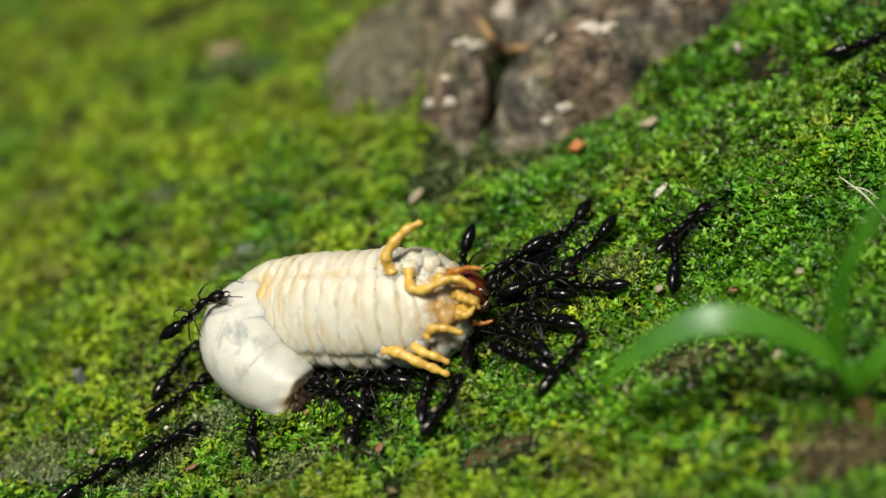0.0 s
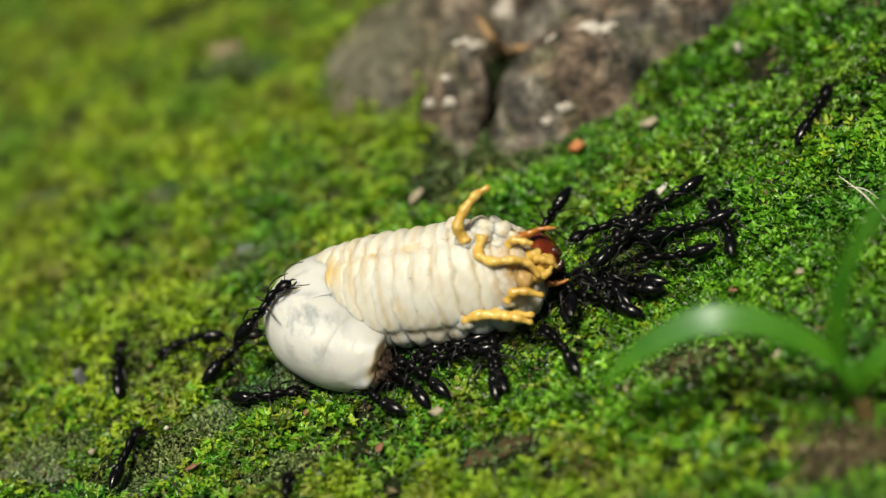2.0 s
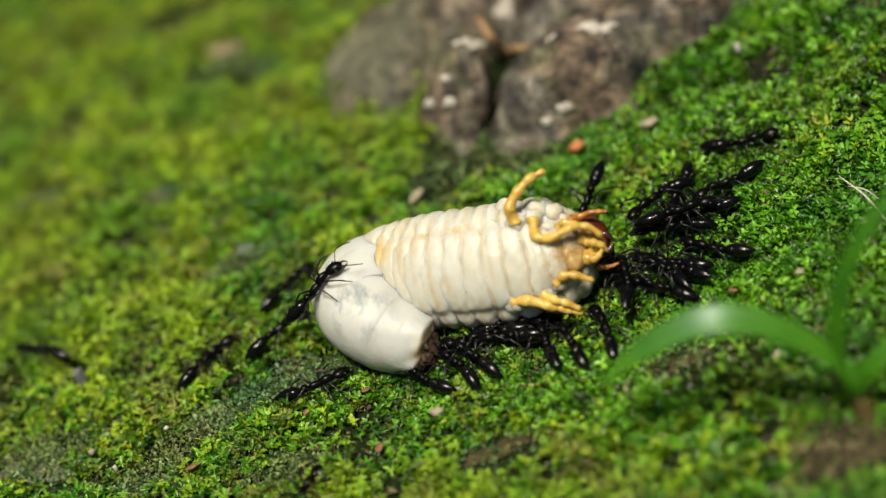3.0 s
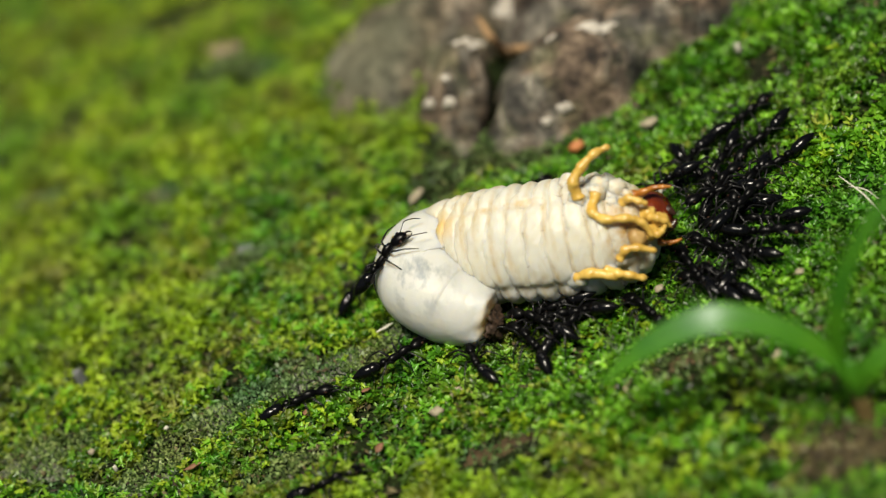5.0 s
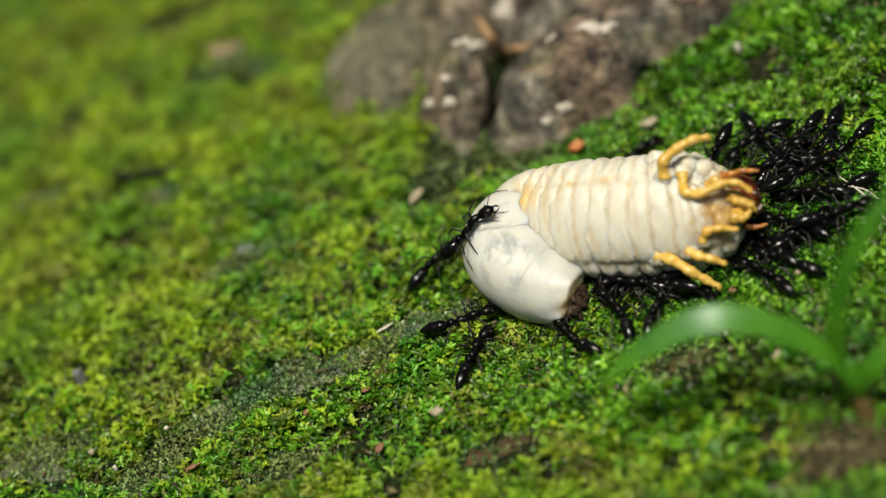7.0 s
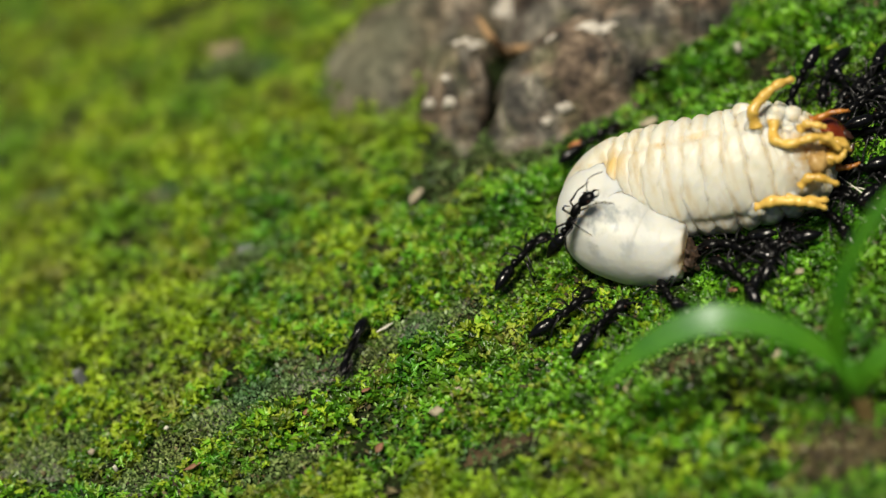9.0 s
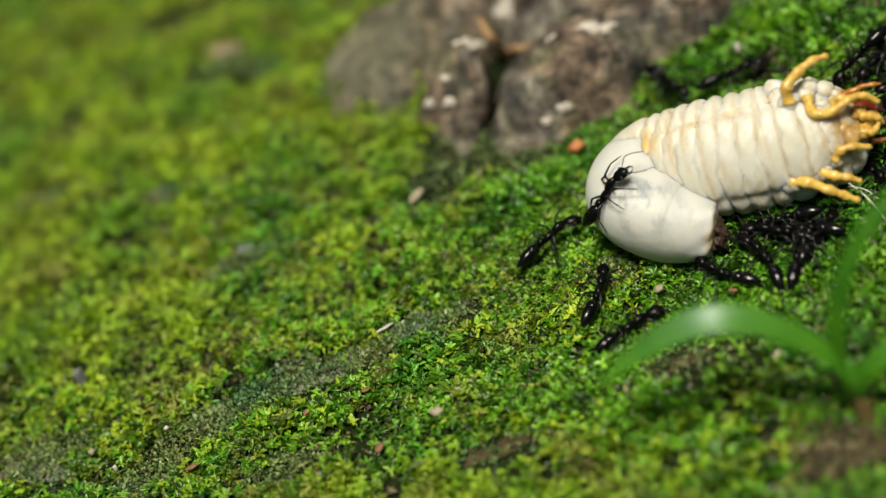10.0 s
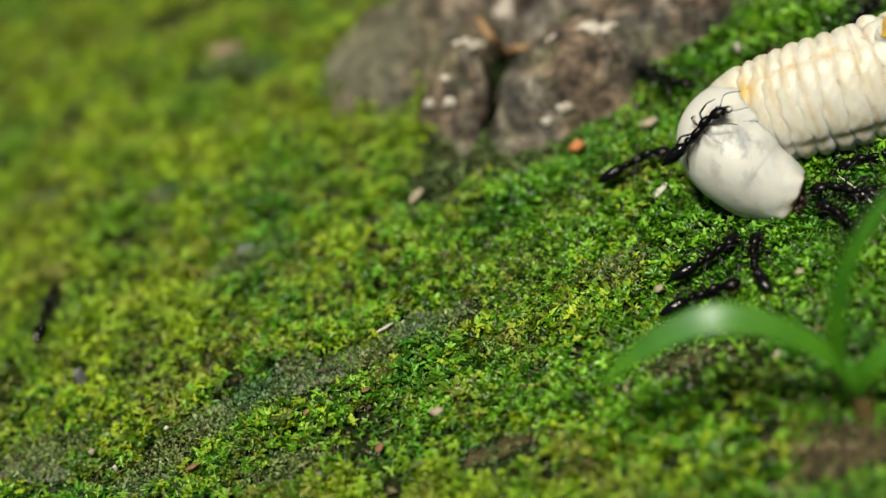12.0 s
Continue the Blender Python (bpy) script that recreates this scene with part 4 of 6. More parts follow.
def straw(a, b, thick):
    """A thin dry stalk between two points, each x, y and height over the bank."""
    pts = [Vector((x, y, float(base(x, y)) + h)) for x, y, h in (a, b)]
    mid = (pts[0] + pts[1]) / 2 + Vector((0.2, 0, 0.5))
    bm = bmesh.new()
    tube(bm, spline([(*(p - pts[0]), r) for p, r in ((pts[0], thick * 0.7), (mid, thick), (pts[1], thick * 0.6))], 9), 7)
    ob = part("straw", bm, STRAW)
    ob.location = pts[0] * MM
    return tagged(ob, "thin white dry straw lying across the moss", "straw", "crossed straws")


straw((51.5, -7.6, 2.5), (56.2, -16.9, 1.6), 0.11)
straw((52.3, -9.8, 2.5), (55.8, -12.5, 1.6), 0.07)


def lichen(x, y, size, turn, seed):
    """A crusty patch that hugs the root."""
    bm = bmesh.new()
    rim, low = [], float(base(x, y) + root_z(x, y)) - 0.7
    c, s = math.cos(radians(turn)), math.sin(radians(turn))
    for ring, share in enumerate((0.0, 0.35, 0.7, 1.0)):
        row = []
        for k in range(22 if ring else 1):
            w = 2 * math.pi * k / 22
            r = share * (1 + 0.22 * math.sin(3 * w + seed) + 0.13 * math.sin(7 * w + 2 * seed))
            u, v = size[0] * r * math.cos(w), size[1] * r * math.sin(w)
            px, py = x + u * c - v * s, y + u * s + v * c
            z = max(float(base(px, py) + root_z(px, py)), low) + (0.35 - 0.55 * share ** 3)
            row.append(bm.verts.new(Vector((px, py, z)) * MM))
        if ring == 1:
            for k in range(22):
                bm.faces.new((rim[0], row[k], row[(k + 1) % 22]))
        elif ring:
            for k in range(22):
                bm.faces.new((rim[k], row[k], row[(k + 1) % 22], rim[(k + 1) % 22]))
        rim = row
    return part("lichen_patch", bm, LICHEN, root, "chalky white lichen patch")


lichen(3.8, 31.6, (2.2, 1.2), 0, 0)
lichen(22.4, 29.6, (3.4, 1.3), 18, 1)
lichen(33.4, 33.6, (2.2, 1.3), 20, 2)
lichen(15.8, 29.2, (0.9, 0.7), 0, 3)
lichen(9.6, 46.8, (1.6, 0.8), 0, 4)


def lichen_spot(x, y, z, r, seed):
    """A small round crust on a steep face."""
    bm = bmesh.new()
    blob(bm, (x, y, z), (r, r * 0.55, r * 0.85), 14, 9, None, lambda u: 1 + 0.18 * math.sin(4 * u.x + 3 * u.z + seed) + 0.08 * math.sin(9 * u.x - 5 * u.z))
    return part("lichen_patch", bm, LICHEN, root, "chalky white lichen patch")


lichen_spot(-1.8, 27.6, 4.5, 1.05, 0)
lichen_spot(1.2, 24.9, 6.7, 1.25, 1)
lichen_spot(0.4, 27.4, 9.4, 0.85, 2)
lichen_spot(15.1, 19.0, 7.8, 0.95, 3)
lichen_spot(17.7, 19.9, 9.6, 1.15, 4)

twig_bm = bmesh.new()
twig_from = Vector((5.4, 39.6, 11.8))
tube(twig_bm, spline([(0, 0, 0, 0.45), (1.9, -4.3, -0.6, 0.65), (4.3, 2.5, -7.9, 0.80), (5.9, -6.1, -1.4, 0.70), (7.9, -5.1, -1.5, 0.40)], 20), 10, (0, 0, 1), lambda s, w: 1 + 0.12 * math.sin(17 * s + 2 * w))
twig = tagged(part("twig", twig_bm, WOOD), "short orange-brown bent twig resting on the root", "twig")
twig.location = twig_from * MM


# ---- what moves
def run(ant, rows, label):
    """Lead an ant along rows of seconds, x, y, heading, height of its waist over the bank, pitch; its legs step with the way it goes."""
    tagged(ant, label)
    rows = list(rows)
    if rows[0][0] > 0:
        rows.insert(0, (0.0, *rows[0][1:]))
    if rows[-1][0] < 12:
        rows.append((12.0, *rows[-1][1:]))
    full = [rows[0]]
    for a, b in zip(rows, rows[1:]):
        turn = (b[3] - a[3] + 180) % 360 - 180
        if abs(turn) > 80:
            full.append(tuple((p + q) / 2 for p, q in zip(a[:3], b[:3])) + (a[3] + turn / 2, (a[4] + b[4]) / 2, (a[5] + b[5]) / 2))
        full.append((*b[:3], full[-1][3] + (b[3] - full[-1][3] + 180) % 360 - 180, *b[4:]))
    walk(ant, [(t, ground_frame(x, y, h, up, tilt)) for t, x, y, h, up, tilt in full])
    ts = np.arange(0, 12.01, 0.125)
    px, py = (np.interp(ts, [r[0] for r in full], [r[k] for r in full]) for k in (1, 2))
    gone = np.concatenate([[0], np.cumsum(np.hypot(np.diff(px), np.diff(py)))]) / 7.5 + 0.35 * ts * (np.ptp(px) > 1)
    bend = random.Random(int(abs(rows[0][1] * 97 + rows[0][2] * 31)))
    for o in ant.children:
        if o.name.startswith("head"):
            o.rotation_euler = (0, radians(bend.uniform(-4, 24)), radians(bend.uniform(-24, 24)))
        elif o.name.startswith("gaster"):
            o.rotation_euler = (0, radians(bend.uniform(-14, 16)), radians(bend.uniform(-22, 22)))
    legs = [o for o in ant.children if o.name.startswith("leg")]
    for i, leg in enumerate(legs):
        at = leg.location.copy()
        splay, raised = bend.uniform(-14, 14), bend.uniform(-10, 12)
        step = []
        for t, s in zip(ts, gone):
            w = 2 * math.pi * (s + 0.5 * (i % 2) + 0.13 * i)
            m = Matrix.Translation(at) @ pose(0, 0, 0, (raised + 8 * max(0, math.cos(w))) * (-1 if i < 3 else 1), 0, splay + 20 * math.sin(w) * (1 if i < 3 else -1))
            step.append((float(t), m))
        walk(leg, step)
    for i, feeler in enumerate(o for o in ant.children_recursive if o.name.startswith("antenna")):
        at = feeler.location.copy()
        walk(feeler, [(float(t), Matrix.Translation(at) @ pose(0, 0, 0, 0, 12 * math.sin(5.1 * t + i), 14 * math.sin(3.7 * t + 2 * i + px[0]))) for t in np.arange(0, 12.01, 0.25)])


def motions():
    walk(grub, [(t, ground_frame(x, y, h)) for t, x, y, h in (
        (0, -8.7, -15.0, -8.4), (0.5, -6.8, -14.2, -5.5), (1, -4.8, -14.3, 0.4), (1.5, -2.4, -14.1, 0.9), (2, 0.3, -13.2, -0.2),
        (2.5, 3.9, -12.3, -1.2), (3, 6.9, -11.7, -2.0), (5, 15.1, -9.6, -2.9), (5.5, 18.2, -9.3, -3.4), (6, 20.8, -9.2, -5.2),
        (6.5, 23.6, -8.7, -8.0), (7, 26.2, -8.8, -8.2), (9, 37.7, -4.6, 0.2), (9.5, 39.7, -3.5, 0.6), (10, 42.1, -1.9, 2.4),
        (10.5, 44.2, 0.0, 4.2), (11, 47.0, 1.5, 4.9), (11.5, 50.8, 2.8, 7.4), (12, 55.0, 5.0, 9.6),)])
    hinge = uvd(-16.5, -1, 1.0) * MM
    # its hind end turns, and creeps along and across as the body draws together
    walk(grub_hind, [(t, Matrix.Translation((uvd(u, v, 0) - uvd(0, 0, 0)) * MM) @ Matrix.Translation(hinge) @ Matrix.Rotation(radians(turn), 4, TO_EYE) @ Matrix.Translation(-hinge)) for t, turn, u, v in (
        (0, -5, 0.4, -0.6), (1, 0, 0.2, -0.3), (2, 2, 0, 0), (3, 0, 0, 0), (5, 2, 0, 0), (5.5, 0, 0.2, -0.2), (6.5, 0, 0.5, -0.6), (7, 1, 0.7, -0.8), (9, 8, 1.3, -1.3),
        (9.5, 7, 1.2, -0.9), (10, 4, 1.0, -0.5), (10.5, 0, 0.5, -0.3), (11, -5, 0, 0), (11.5, -12, 0, 0), (12, -17, 0, 0))])
    for i, leg in enumerate(grub_legs):
        hip = Matrix.Translation(leg.location.copy())
        if i:
            rows = [(float(t), 9 * math.sin(1.9 * t + 1.3 * i) + 5 * math.sin(4.3 * t + 2.1 * i)) for t in np.arange(0, 12.01, 0.25)]
        else:
            rows = [(0, 8), (0.5, 5), (1, 8), (2, 10), (2.5, 8), (3, 6), (5, 5), (5.5, 0), (6, -8), (6.5, -24), (7, -10), (9, -5), (9.5, -3), (10, -8), (10.5, -20), (11, -30), (12, -32)]
        walk(leg, [(t, hip @ Matrix.Rotation(radians(turn), 4, TO_EYE)) for t, turn in rows])
    first = build_ant()
    herd = [first] + [copy_thing(first, Matrix.Identity(4)) for _ in range(40)]
    run(herd[0], (
        (0.0, 17.2, -4.6, -143, 1.9, 0), (0.5, 18.7, -4.3, -149, 1.9, 0), (1.0, 21.0, -3.4, -154, 1.9, 0), (1.5, 27.4, -3.5, -162, 1.9, 0), (2.0, 30.5, -3.6, -167, 1.9, 0),
        (2.5, 34.3, -1.6, -174, 1.9, 0), (3.0, 38.1, -3.1, -173, 1.9, 0), (5.0, 43.5, 3.7, -153, 1.9, 0), (5.5, 41.4, 3.1, -150, 1.9, 0), (6.0, 41.9, 1.8, -139, 1.9, 0),
        (6.5, 50.1, 3.4, -135, 1.9, 0), (7.0, 50.8, 1.1, -145, 1.9, 0), (9.0, 58.2, 9.6, -139, 1.9, 0), (9.5, 60.9, 10.1, -141, 1.9, 0), (10.0, 65.0, 11.4, -150, 1.9, 0),
        (12.0, 81.1, 20.7, -149, 1.9, 0),), "glossy black ant hauling before the grub's head")
    run(herd[1], (
        (0.0, 20.0, -9.0, -144, 1.9, 0), (0.5, 21.8, -8.8, -149, 1.9, 0), (1.0, 25.4, -7.8, -156, 1.9, 0), (1.5, 30.0, -9.1, -179, 1.9, 0), (2.0, 33.0, -9.7, 176, 1.9, 0),
        (2.5, 36.5, -8.6, 172, 1.9, 0), (3.0, 34.0, -7.3, 174, 1.9, 0), (5.0, 45.2, -1.6, -161, 1.9, 0), (5.5, 46.8, -1.6, -155, 1.9, 0), (6.0, 49.0, -1.3, -150, 1.9, 0),
        (6.5, 51.3, -0.4, -139, 1.9, 0), (7.0, 53.2, -2.5, -154, 1.9, 0), (9.0, 61.9, 3.8, -155, 1.9, 0), (12.0, 83.3, 17.6, -148, 1.9, 0),), "glossy black ant hauling before the grub's head")
    run(herd[2], (
        (0.0, 10.1, -11.0, -161, 4.3, -10), (0.5, 10.1, -9.8, -173, 4.3, -10), (1.0, 11.9, -7.8, -145, 4.3, -13), (1.5, 13.2, -7.4, -166, 4.3, -11), (2.0, 15.2, -5.2, -132, 4.3, -12),
        (2.5, 18.9, -3.7, -127, 4.3, -13), (3.0, 20.9, -2.4, -120, 4.2, -15), (5.0, 30.3, -2.8, -173, 4.2, -14), (5.5, 32.3, -1.5, -155, 4.2, -16), (6.0, 33.4, -2.0, -142, 4.2, -19),
        (6.5, 36.1, -1.3, -142, 4.2, -19), (7.0, 37.2, -0.8, -131, 4.2, -16), (9.0, 50.0, 9.7, -130, 4.2, -12), (9.5, 53.7, 10.1, -136, 4.2, -14), (10.0, 57.5, 11.5, -150, 4.2, -10),
        (12.0, 72.7, 20.5, -145, 4.2, -10),), "glossy black ant tugging beside the grub's head")
    run(herd[3], (
        (0.0, 19.2, -16.2, 156, 1.9, 0), (0.5, 19.8, -16.0, 154, 1.9, 0), (1.0, 24.0, -16.1, 151, 1.9, 0), (1.5, 26.5, -13.5, 154, 1.9, 0), (2.0, 29.9, -14.2, 168, 1.9, 0),
        (2.5, 38.3, -17.6, 155, 1.9, 0), (3.0, 35.2, -14.3, 146, 1.9, 0), (5.0, 42.3, -11.4, 164, 1.9, 0), (5.5, 44.4, -12.4, 167, 1.9, 0), (6.0, 47.1, -10.8, 168, 1.9, 0),
        (6.5, 48.4, -10.2, 168, 1.9, 0), (7.0, 51.0, -9.1, 175, 1.9, 0), (9.0, 60.1, -2.4, 175, 1.9, 0), (12.0, 82.5, 9.1, 169, 1.9, 0),), "glossy black ant hauling before the grub's head")
    run(herd[4], (
        (0.0, 12.1, -20.1, 160, 1.9, 0), (0.5, 11.2, -19.2, 141, 1.9, 0), (1.0, 15.8, -19.7, 152, 1.9, 0), (1.5, 24.0, -18.2, 152, 1.9, 0), (2.0, 24.1, -16.4, 155, 1.9, 0),
        (2.5, 27.7, -14.6, 180, 1.9, 0), (3.0, 30.3, -16.0, 142, 1.9, 0), (5.0, 38.5, -16.1, 154, 1.9, 0), (5.5, 41.5, -16.1, 167, 1.9, 0), (6.0, 42.3, -19.3, 134, 1.9, 0),
        (6.5, 43.5, -18.1, 128, 1.9, 0), (7.0, 45.0, -15.3, -175, 1.9, 0), (9.0, 55.5, -7.0, 174, 1.9, 0), (12.0, 77.7, 4.4, 168, 1.9, 0),), "glossy black ant hauling before the grub's head")
    run(herd[5], (
        (0.0, 16.2, -28.4, 49, 2.0, 0), (0.5, 28.1, -17.8, 45, 2.0, 0), (1.0, 36.4, -7.5, 65, 2.0, 0), (1.5, 44.9, -1.8, 47, 2.0, 0), (2.0, 51.4, 6.2, 53, 2.0, 0),
        (2.5, 62.5, 13.6, 49, 2.0, 0), (3.0, 73.2, 21.4, 42, 2.0, 0),), "slender black ant running past over the moss")
    run(herd[6], (
        (0.0, 32.7, -9.0, 41, 2.0, 0), (0.5, 43.4, -7.3, 32, 2.0, 0), (1.0, 51.8, 0.9, 35, 2.0, 0), (1.5, 56.5, 8.8, 44, 2.0, 0), (2.0, 66.0, 17.1, 46, 2.0, 0),
        (2.5, 74.6, 23.1, 46, 2.0, 0),), "slender black ant running past over the moss")
    run(herd[7], (
        (0.0, 30.9, -13.6, 88, 2.0, 0), (0.5, 28.1, 1.9, 178, 2.0, 0), (1.0, 9.1, 4.1, 161, 2.0, 0), (1.5, -10.8, 8.7, 169, 2.0, 0), (2.0, -35.6, -10.0, -168, 2.0, 0),
        (2.5, -37.7, -7.8, 177, 2.0, 0), (3.0, -58.1, -4.5, 161, 2.0, 0), (3.5, -73.3, -2.3, 170, 2.0, 0),), "slender black ant running across open moss")
    run(herd[8], (
        (0.0, -29.1, -16.3, 22, 12.7, 22), (0.5, -26.6, -15.0, 21, 12.6, 25), (1.0, -24.0, -19.4, 25, 11.9, 31), (1.5, -22.2, -18.7, 27, 12.5, 26), (2.0, -19.7, -17.6, 33, 12.2, 28),
        (2.5, -16.8, -15.7, 42, 12.1, 22), (3.0, -13.1, -15.9, 31, 11.9, 30), (5.0, -4.5, -12.9, 31, 11.6, 34), (5.5, -1.9, -12.9, 28, 11.6, 34), (6.0, 0.7, -12.5, 21, 11.0, 40),
        (6.5, 5.2, -9.6, 32, 12.4, 31), (7.0, 6.8, -10.7, 16, 11.4, 37), (9.0, 20.1, -13.2, 24, 11.2, 46), (9.5, 21.6, -10.6, 19, 10.9, 51), (10.0, 24.7, -9.1, 12, 10.7, 50),
        (10.5, 26.3, -8.1, 44, 11.8, 39), (11.0, 27.1, -4.2, 3, 11.6, 42), (11.5, 31.0, -5.6, 0, 10.6, 48), (12.0, 37.3, -3.6, 25, 12.5, 27),), "glossy black ant climbing on the grub's pale hind end")
    run(herd[9], (
        (0.0, -35.5, -14.7, 49, 2.9, 12), (0.5, -33.9, -13.3, 56, 2.9, 14), (1.0, -32.6, -15.1, 23, 2.9, 14), (1.5, -29.5, -14.5, 14, 2.9, 15), (2.0, -27.7, -14.4, 34, 2.9, 14),
        (2.5, -25.5, -13.7, 25, 2.9, 16), (3.0, -21.4, -12.2, 23, 2.9, 16), (5.0, -10.1, -5.7, 37, 2.9, 25), (5.5, -7.9, -3.8, 34, 2.9, 17), (6.0, -5.0, -4.1, 33, 2.9, 14),
        (6.5, -0.3, -4.6, 39, 2.9, 15), (7.0, 0.3, -4.8, 35, 2.9, 14), (9.0, 11.8, -8.4, 40, 2.9, 12), (9.5, 13.7, -7.6, 38, 2.9, 10), (10.0, 15.6, -5.8, 30, 2.9, 11),
        (10.5, 17.5, -5.0, 36, 2.9, 11), (11.0, 18.7, -2.1, 23, 2.9, 12), (11.5, 22.9, 1.2, -10, 2.9, 11), (12.0, 28.0, 4.8, 6, 2.9, 13),), "glossy black ant pushing at the grub's hind end")
    run(herd[10], (
        (0.0, -34.3, -20.2, 37, 2.1, 1), (0.5, -33.0, -22.4, 20, 2.1, 1), (1.0, -32.4, -22.8, 22, 2.1, 1), (1.5, -27.7, -22.3, 22, 2.1, 1), (2.0, -22.5, -23.9, -4, 2.1, 0),
        (2.5, -19.3, -23.8, 16, 2.1, 0), (3.0, -15.9, -23.7, 17, 2.1, 1), (5.0, -5.5, -21.7, 26, 2.1, 1), (5.5, -4.3, -21.0, 23, 2.1, 0), (6.0, -1.3, -20.4, 19, 2.1, 1),
        (6.5, 2.5, -17.6, 32, 2.1, 1), (7.0, 3.5, -17.5, 10, 2.1, 1), (9.0, 17.0, -20.0, 36, 2.1, 1), (9.5, 19.2, -18.8, 49, 2.1, 1), (10.0, 21.1, -17.2, 73, 2.1, 0),
        (10.5, 24.9, -17.8, 18, 2.1, 1), (11.0, 28.7, -16.8, 53, 2.1, 1), (11.5, 31.8, -14.7, 45, 2.1, 1), (12.0, 35.4, -16.0, 30, 2.1, 1),), "glossy black ant pushing at the grub's hind end")
    run(herd[11], (
        (0.0, -35.7, -27.7, 29, 1.6, -3), (0.5, -35.6, -26.6, 17, 1.7, -4), (1.0, -35.9, -26.9, 55, 1.6, -4), (1.5, -37.1, -21.1, 127, 1.7, -3), (2.0, -45.1, -11.1, 100, 1.7, -3),
        (2.5, -39.9, -13.5, 104, 1.7, -2), (3.0, -31.8, -13.5, 50, 1.7, -3), (5.0, -18.3, -25.4, 20, 1.7, -3), (5.5, -8.2, -27.0, 23, 1.7, -3), (6.0, -2.9, -24.1, 54, 1.6, -3),
        (6.5, 0.6, -21.1, 71, 1.7, -2), (7.0, 4.6, -23.2, 68, 1.6, -3), (9.0, 21.0, -23.2, 47, 1.7, -3), (9.5, 23.3, -23.4, 49, 1.7, -3), (10.0, 24.5, -24.8, 32, 1.7, -3),
        (10.5, 24.2, -25.1, 29, 1.7, -3), (11.0, 27.5, -24.4, 22, 1.7, -3), (11.5, 33.1, -21.6, 33, 1.7, -3), (12.0, 33.8, -22.1, 17, 1.7, -3),), "slender black ant trailing behind the grub")
    run(herd[12], (
        (0.0, -45.4, -31.6, 33, 1.9, 0), (0.5, -44.2, -32.0, 21, 1.9, 0), (1.0, -45.3, -31.8, 24, 1.9, 0), (1.5, -42.2, -33.0, 12, 1.9, 0), (2.0, -41.4, -28.2, 75, 1.8, 0),
        (2.5, -36.7, -1.2, 23, 1.9, 0), (3.0, -21.0, -1.9, 48, 1.9, 0), (5.0, 12.4, 5.6, 34, 1.9, 0), (5.5, 16.7, 6.2, 39, 1.9, 0), (6.0, 22.0, 7.4, 37, 1.9, 0),
        (6.5, 24.5, 7.2, 26, 1.9, 0), (7.0, 27.6, 7.5, 32, 1.9, 0), (9.0, 22.2, 12.9, 29, 1.9, 0), (9.5, 28.4, 16.4, 31, 1.9, 0), (10.0, 42.5, 18.6, 12, 1.9, 0),
        (10.5, 50.9, 19.8, -4, 1.8, 0), (11.0, 53.6, 19.1, 2, 1.8, 0), (11.5, 52.5, 19.3, 58, 1.9, 0), (12.0, 59.0, 21.7, 42, 1.8, 0),), "slender black ant trailing behind the grub")
    run(herd[13], (
        (0.0, -13.5, -25.8, 140, 2.4, 6), (0.5, -10.3, -28.3, 126, 2.3, 5), (1.0, -5.8, -26.8, 138, 2.4, 6), (1.5, -4.8, -27.1, 144, 2.4, 6), (2.0, -2.6, -25.4, 133, 2.4, 5),
        (2.5, -0.4, -24.7, 131, 2.4, 5), (3.0, 3.8, -23.8, 135, 2.4, 5), (5.0, 13.1, -20.8, 143, 2.4, 5), (5.5, 15.8, -20.4, 145, 2.4, 5), (6.0, 19.3, -20.3, 153, 2.4, 6),
        (6.5, 21.9, -18.8, 156, 2.4, 6), (7.0, 24.8, -17.7, 161, 2.4, 6), (9.0, 38.4, -15.9, 153, 2.4, 8), (9.5, 41.0, -15.5, 151, 2.4, 6), (10.0, 43.3, -14.5, 155, 2.4, 6),
        (10.5, 45.2, -13.4, 157, 2.4, 6), (11.0, 44.8, -11.6, 142, 2.4, 7), (11.5, 48.0, -12.0, 144, 2.4, 8), (12.0, 52.7, -10.3, 156, 2.4, 7),), "glossy black ant biting the grub's dark tail")
    run(herd[14], (
        (0.0, -24.4, -27.9, 84, 1.6, -3), (0.5, -19.4, -30.4, 103, 1.5, -2), (1.0, -15.7, -29.3, 106, 1.6, -3), (1.5, -11.0, -28.1, 130, 1.6, -3), (2.0, -8.8, -26.8, 123, 1.6, -2),
        (2.5, -6.2, -25.6, 128, 1.6, -2), (3.0, -2.6, -25.5, 130, 1.6, -2), (5.0, 4.4, -24.1, 108, 1.6, -2), (5.5, 8.6, -22.5, 125, 1.6, -3), (6.0, 11.3, -23.3, 124, 1.6, -2),
        (6.5, 13.9, -21.9, 124, 1.6, -2), (7.0, 16.6, -23.7, 120, 1.6, -2), (9.0, 29.1, -20.2, 106, 1.7, -4), (9.5, 33.9, -19.4, 128, 1.6, -3), (10.0, 35.7, -18.5, 133, 1.6, -3),
        (10.5, 35.9, -16.9, 114, 1.6, -3), (11.0, 38.1, -16.4, 118, 1.6, -2), (11.5, 43.1, -17.7, 128, 1.6, -2), (12.0, 40.3, -17.8, 86, 1.7, -2),), "glossy black ant carrying under the grub's tail")
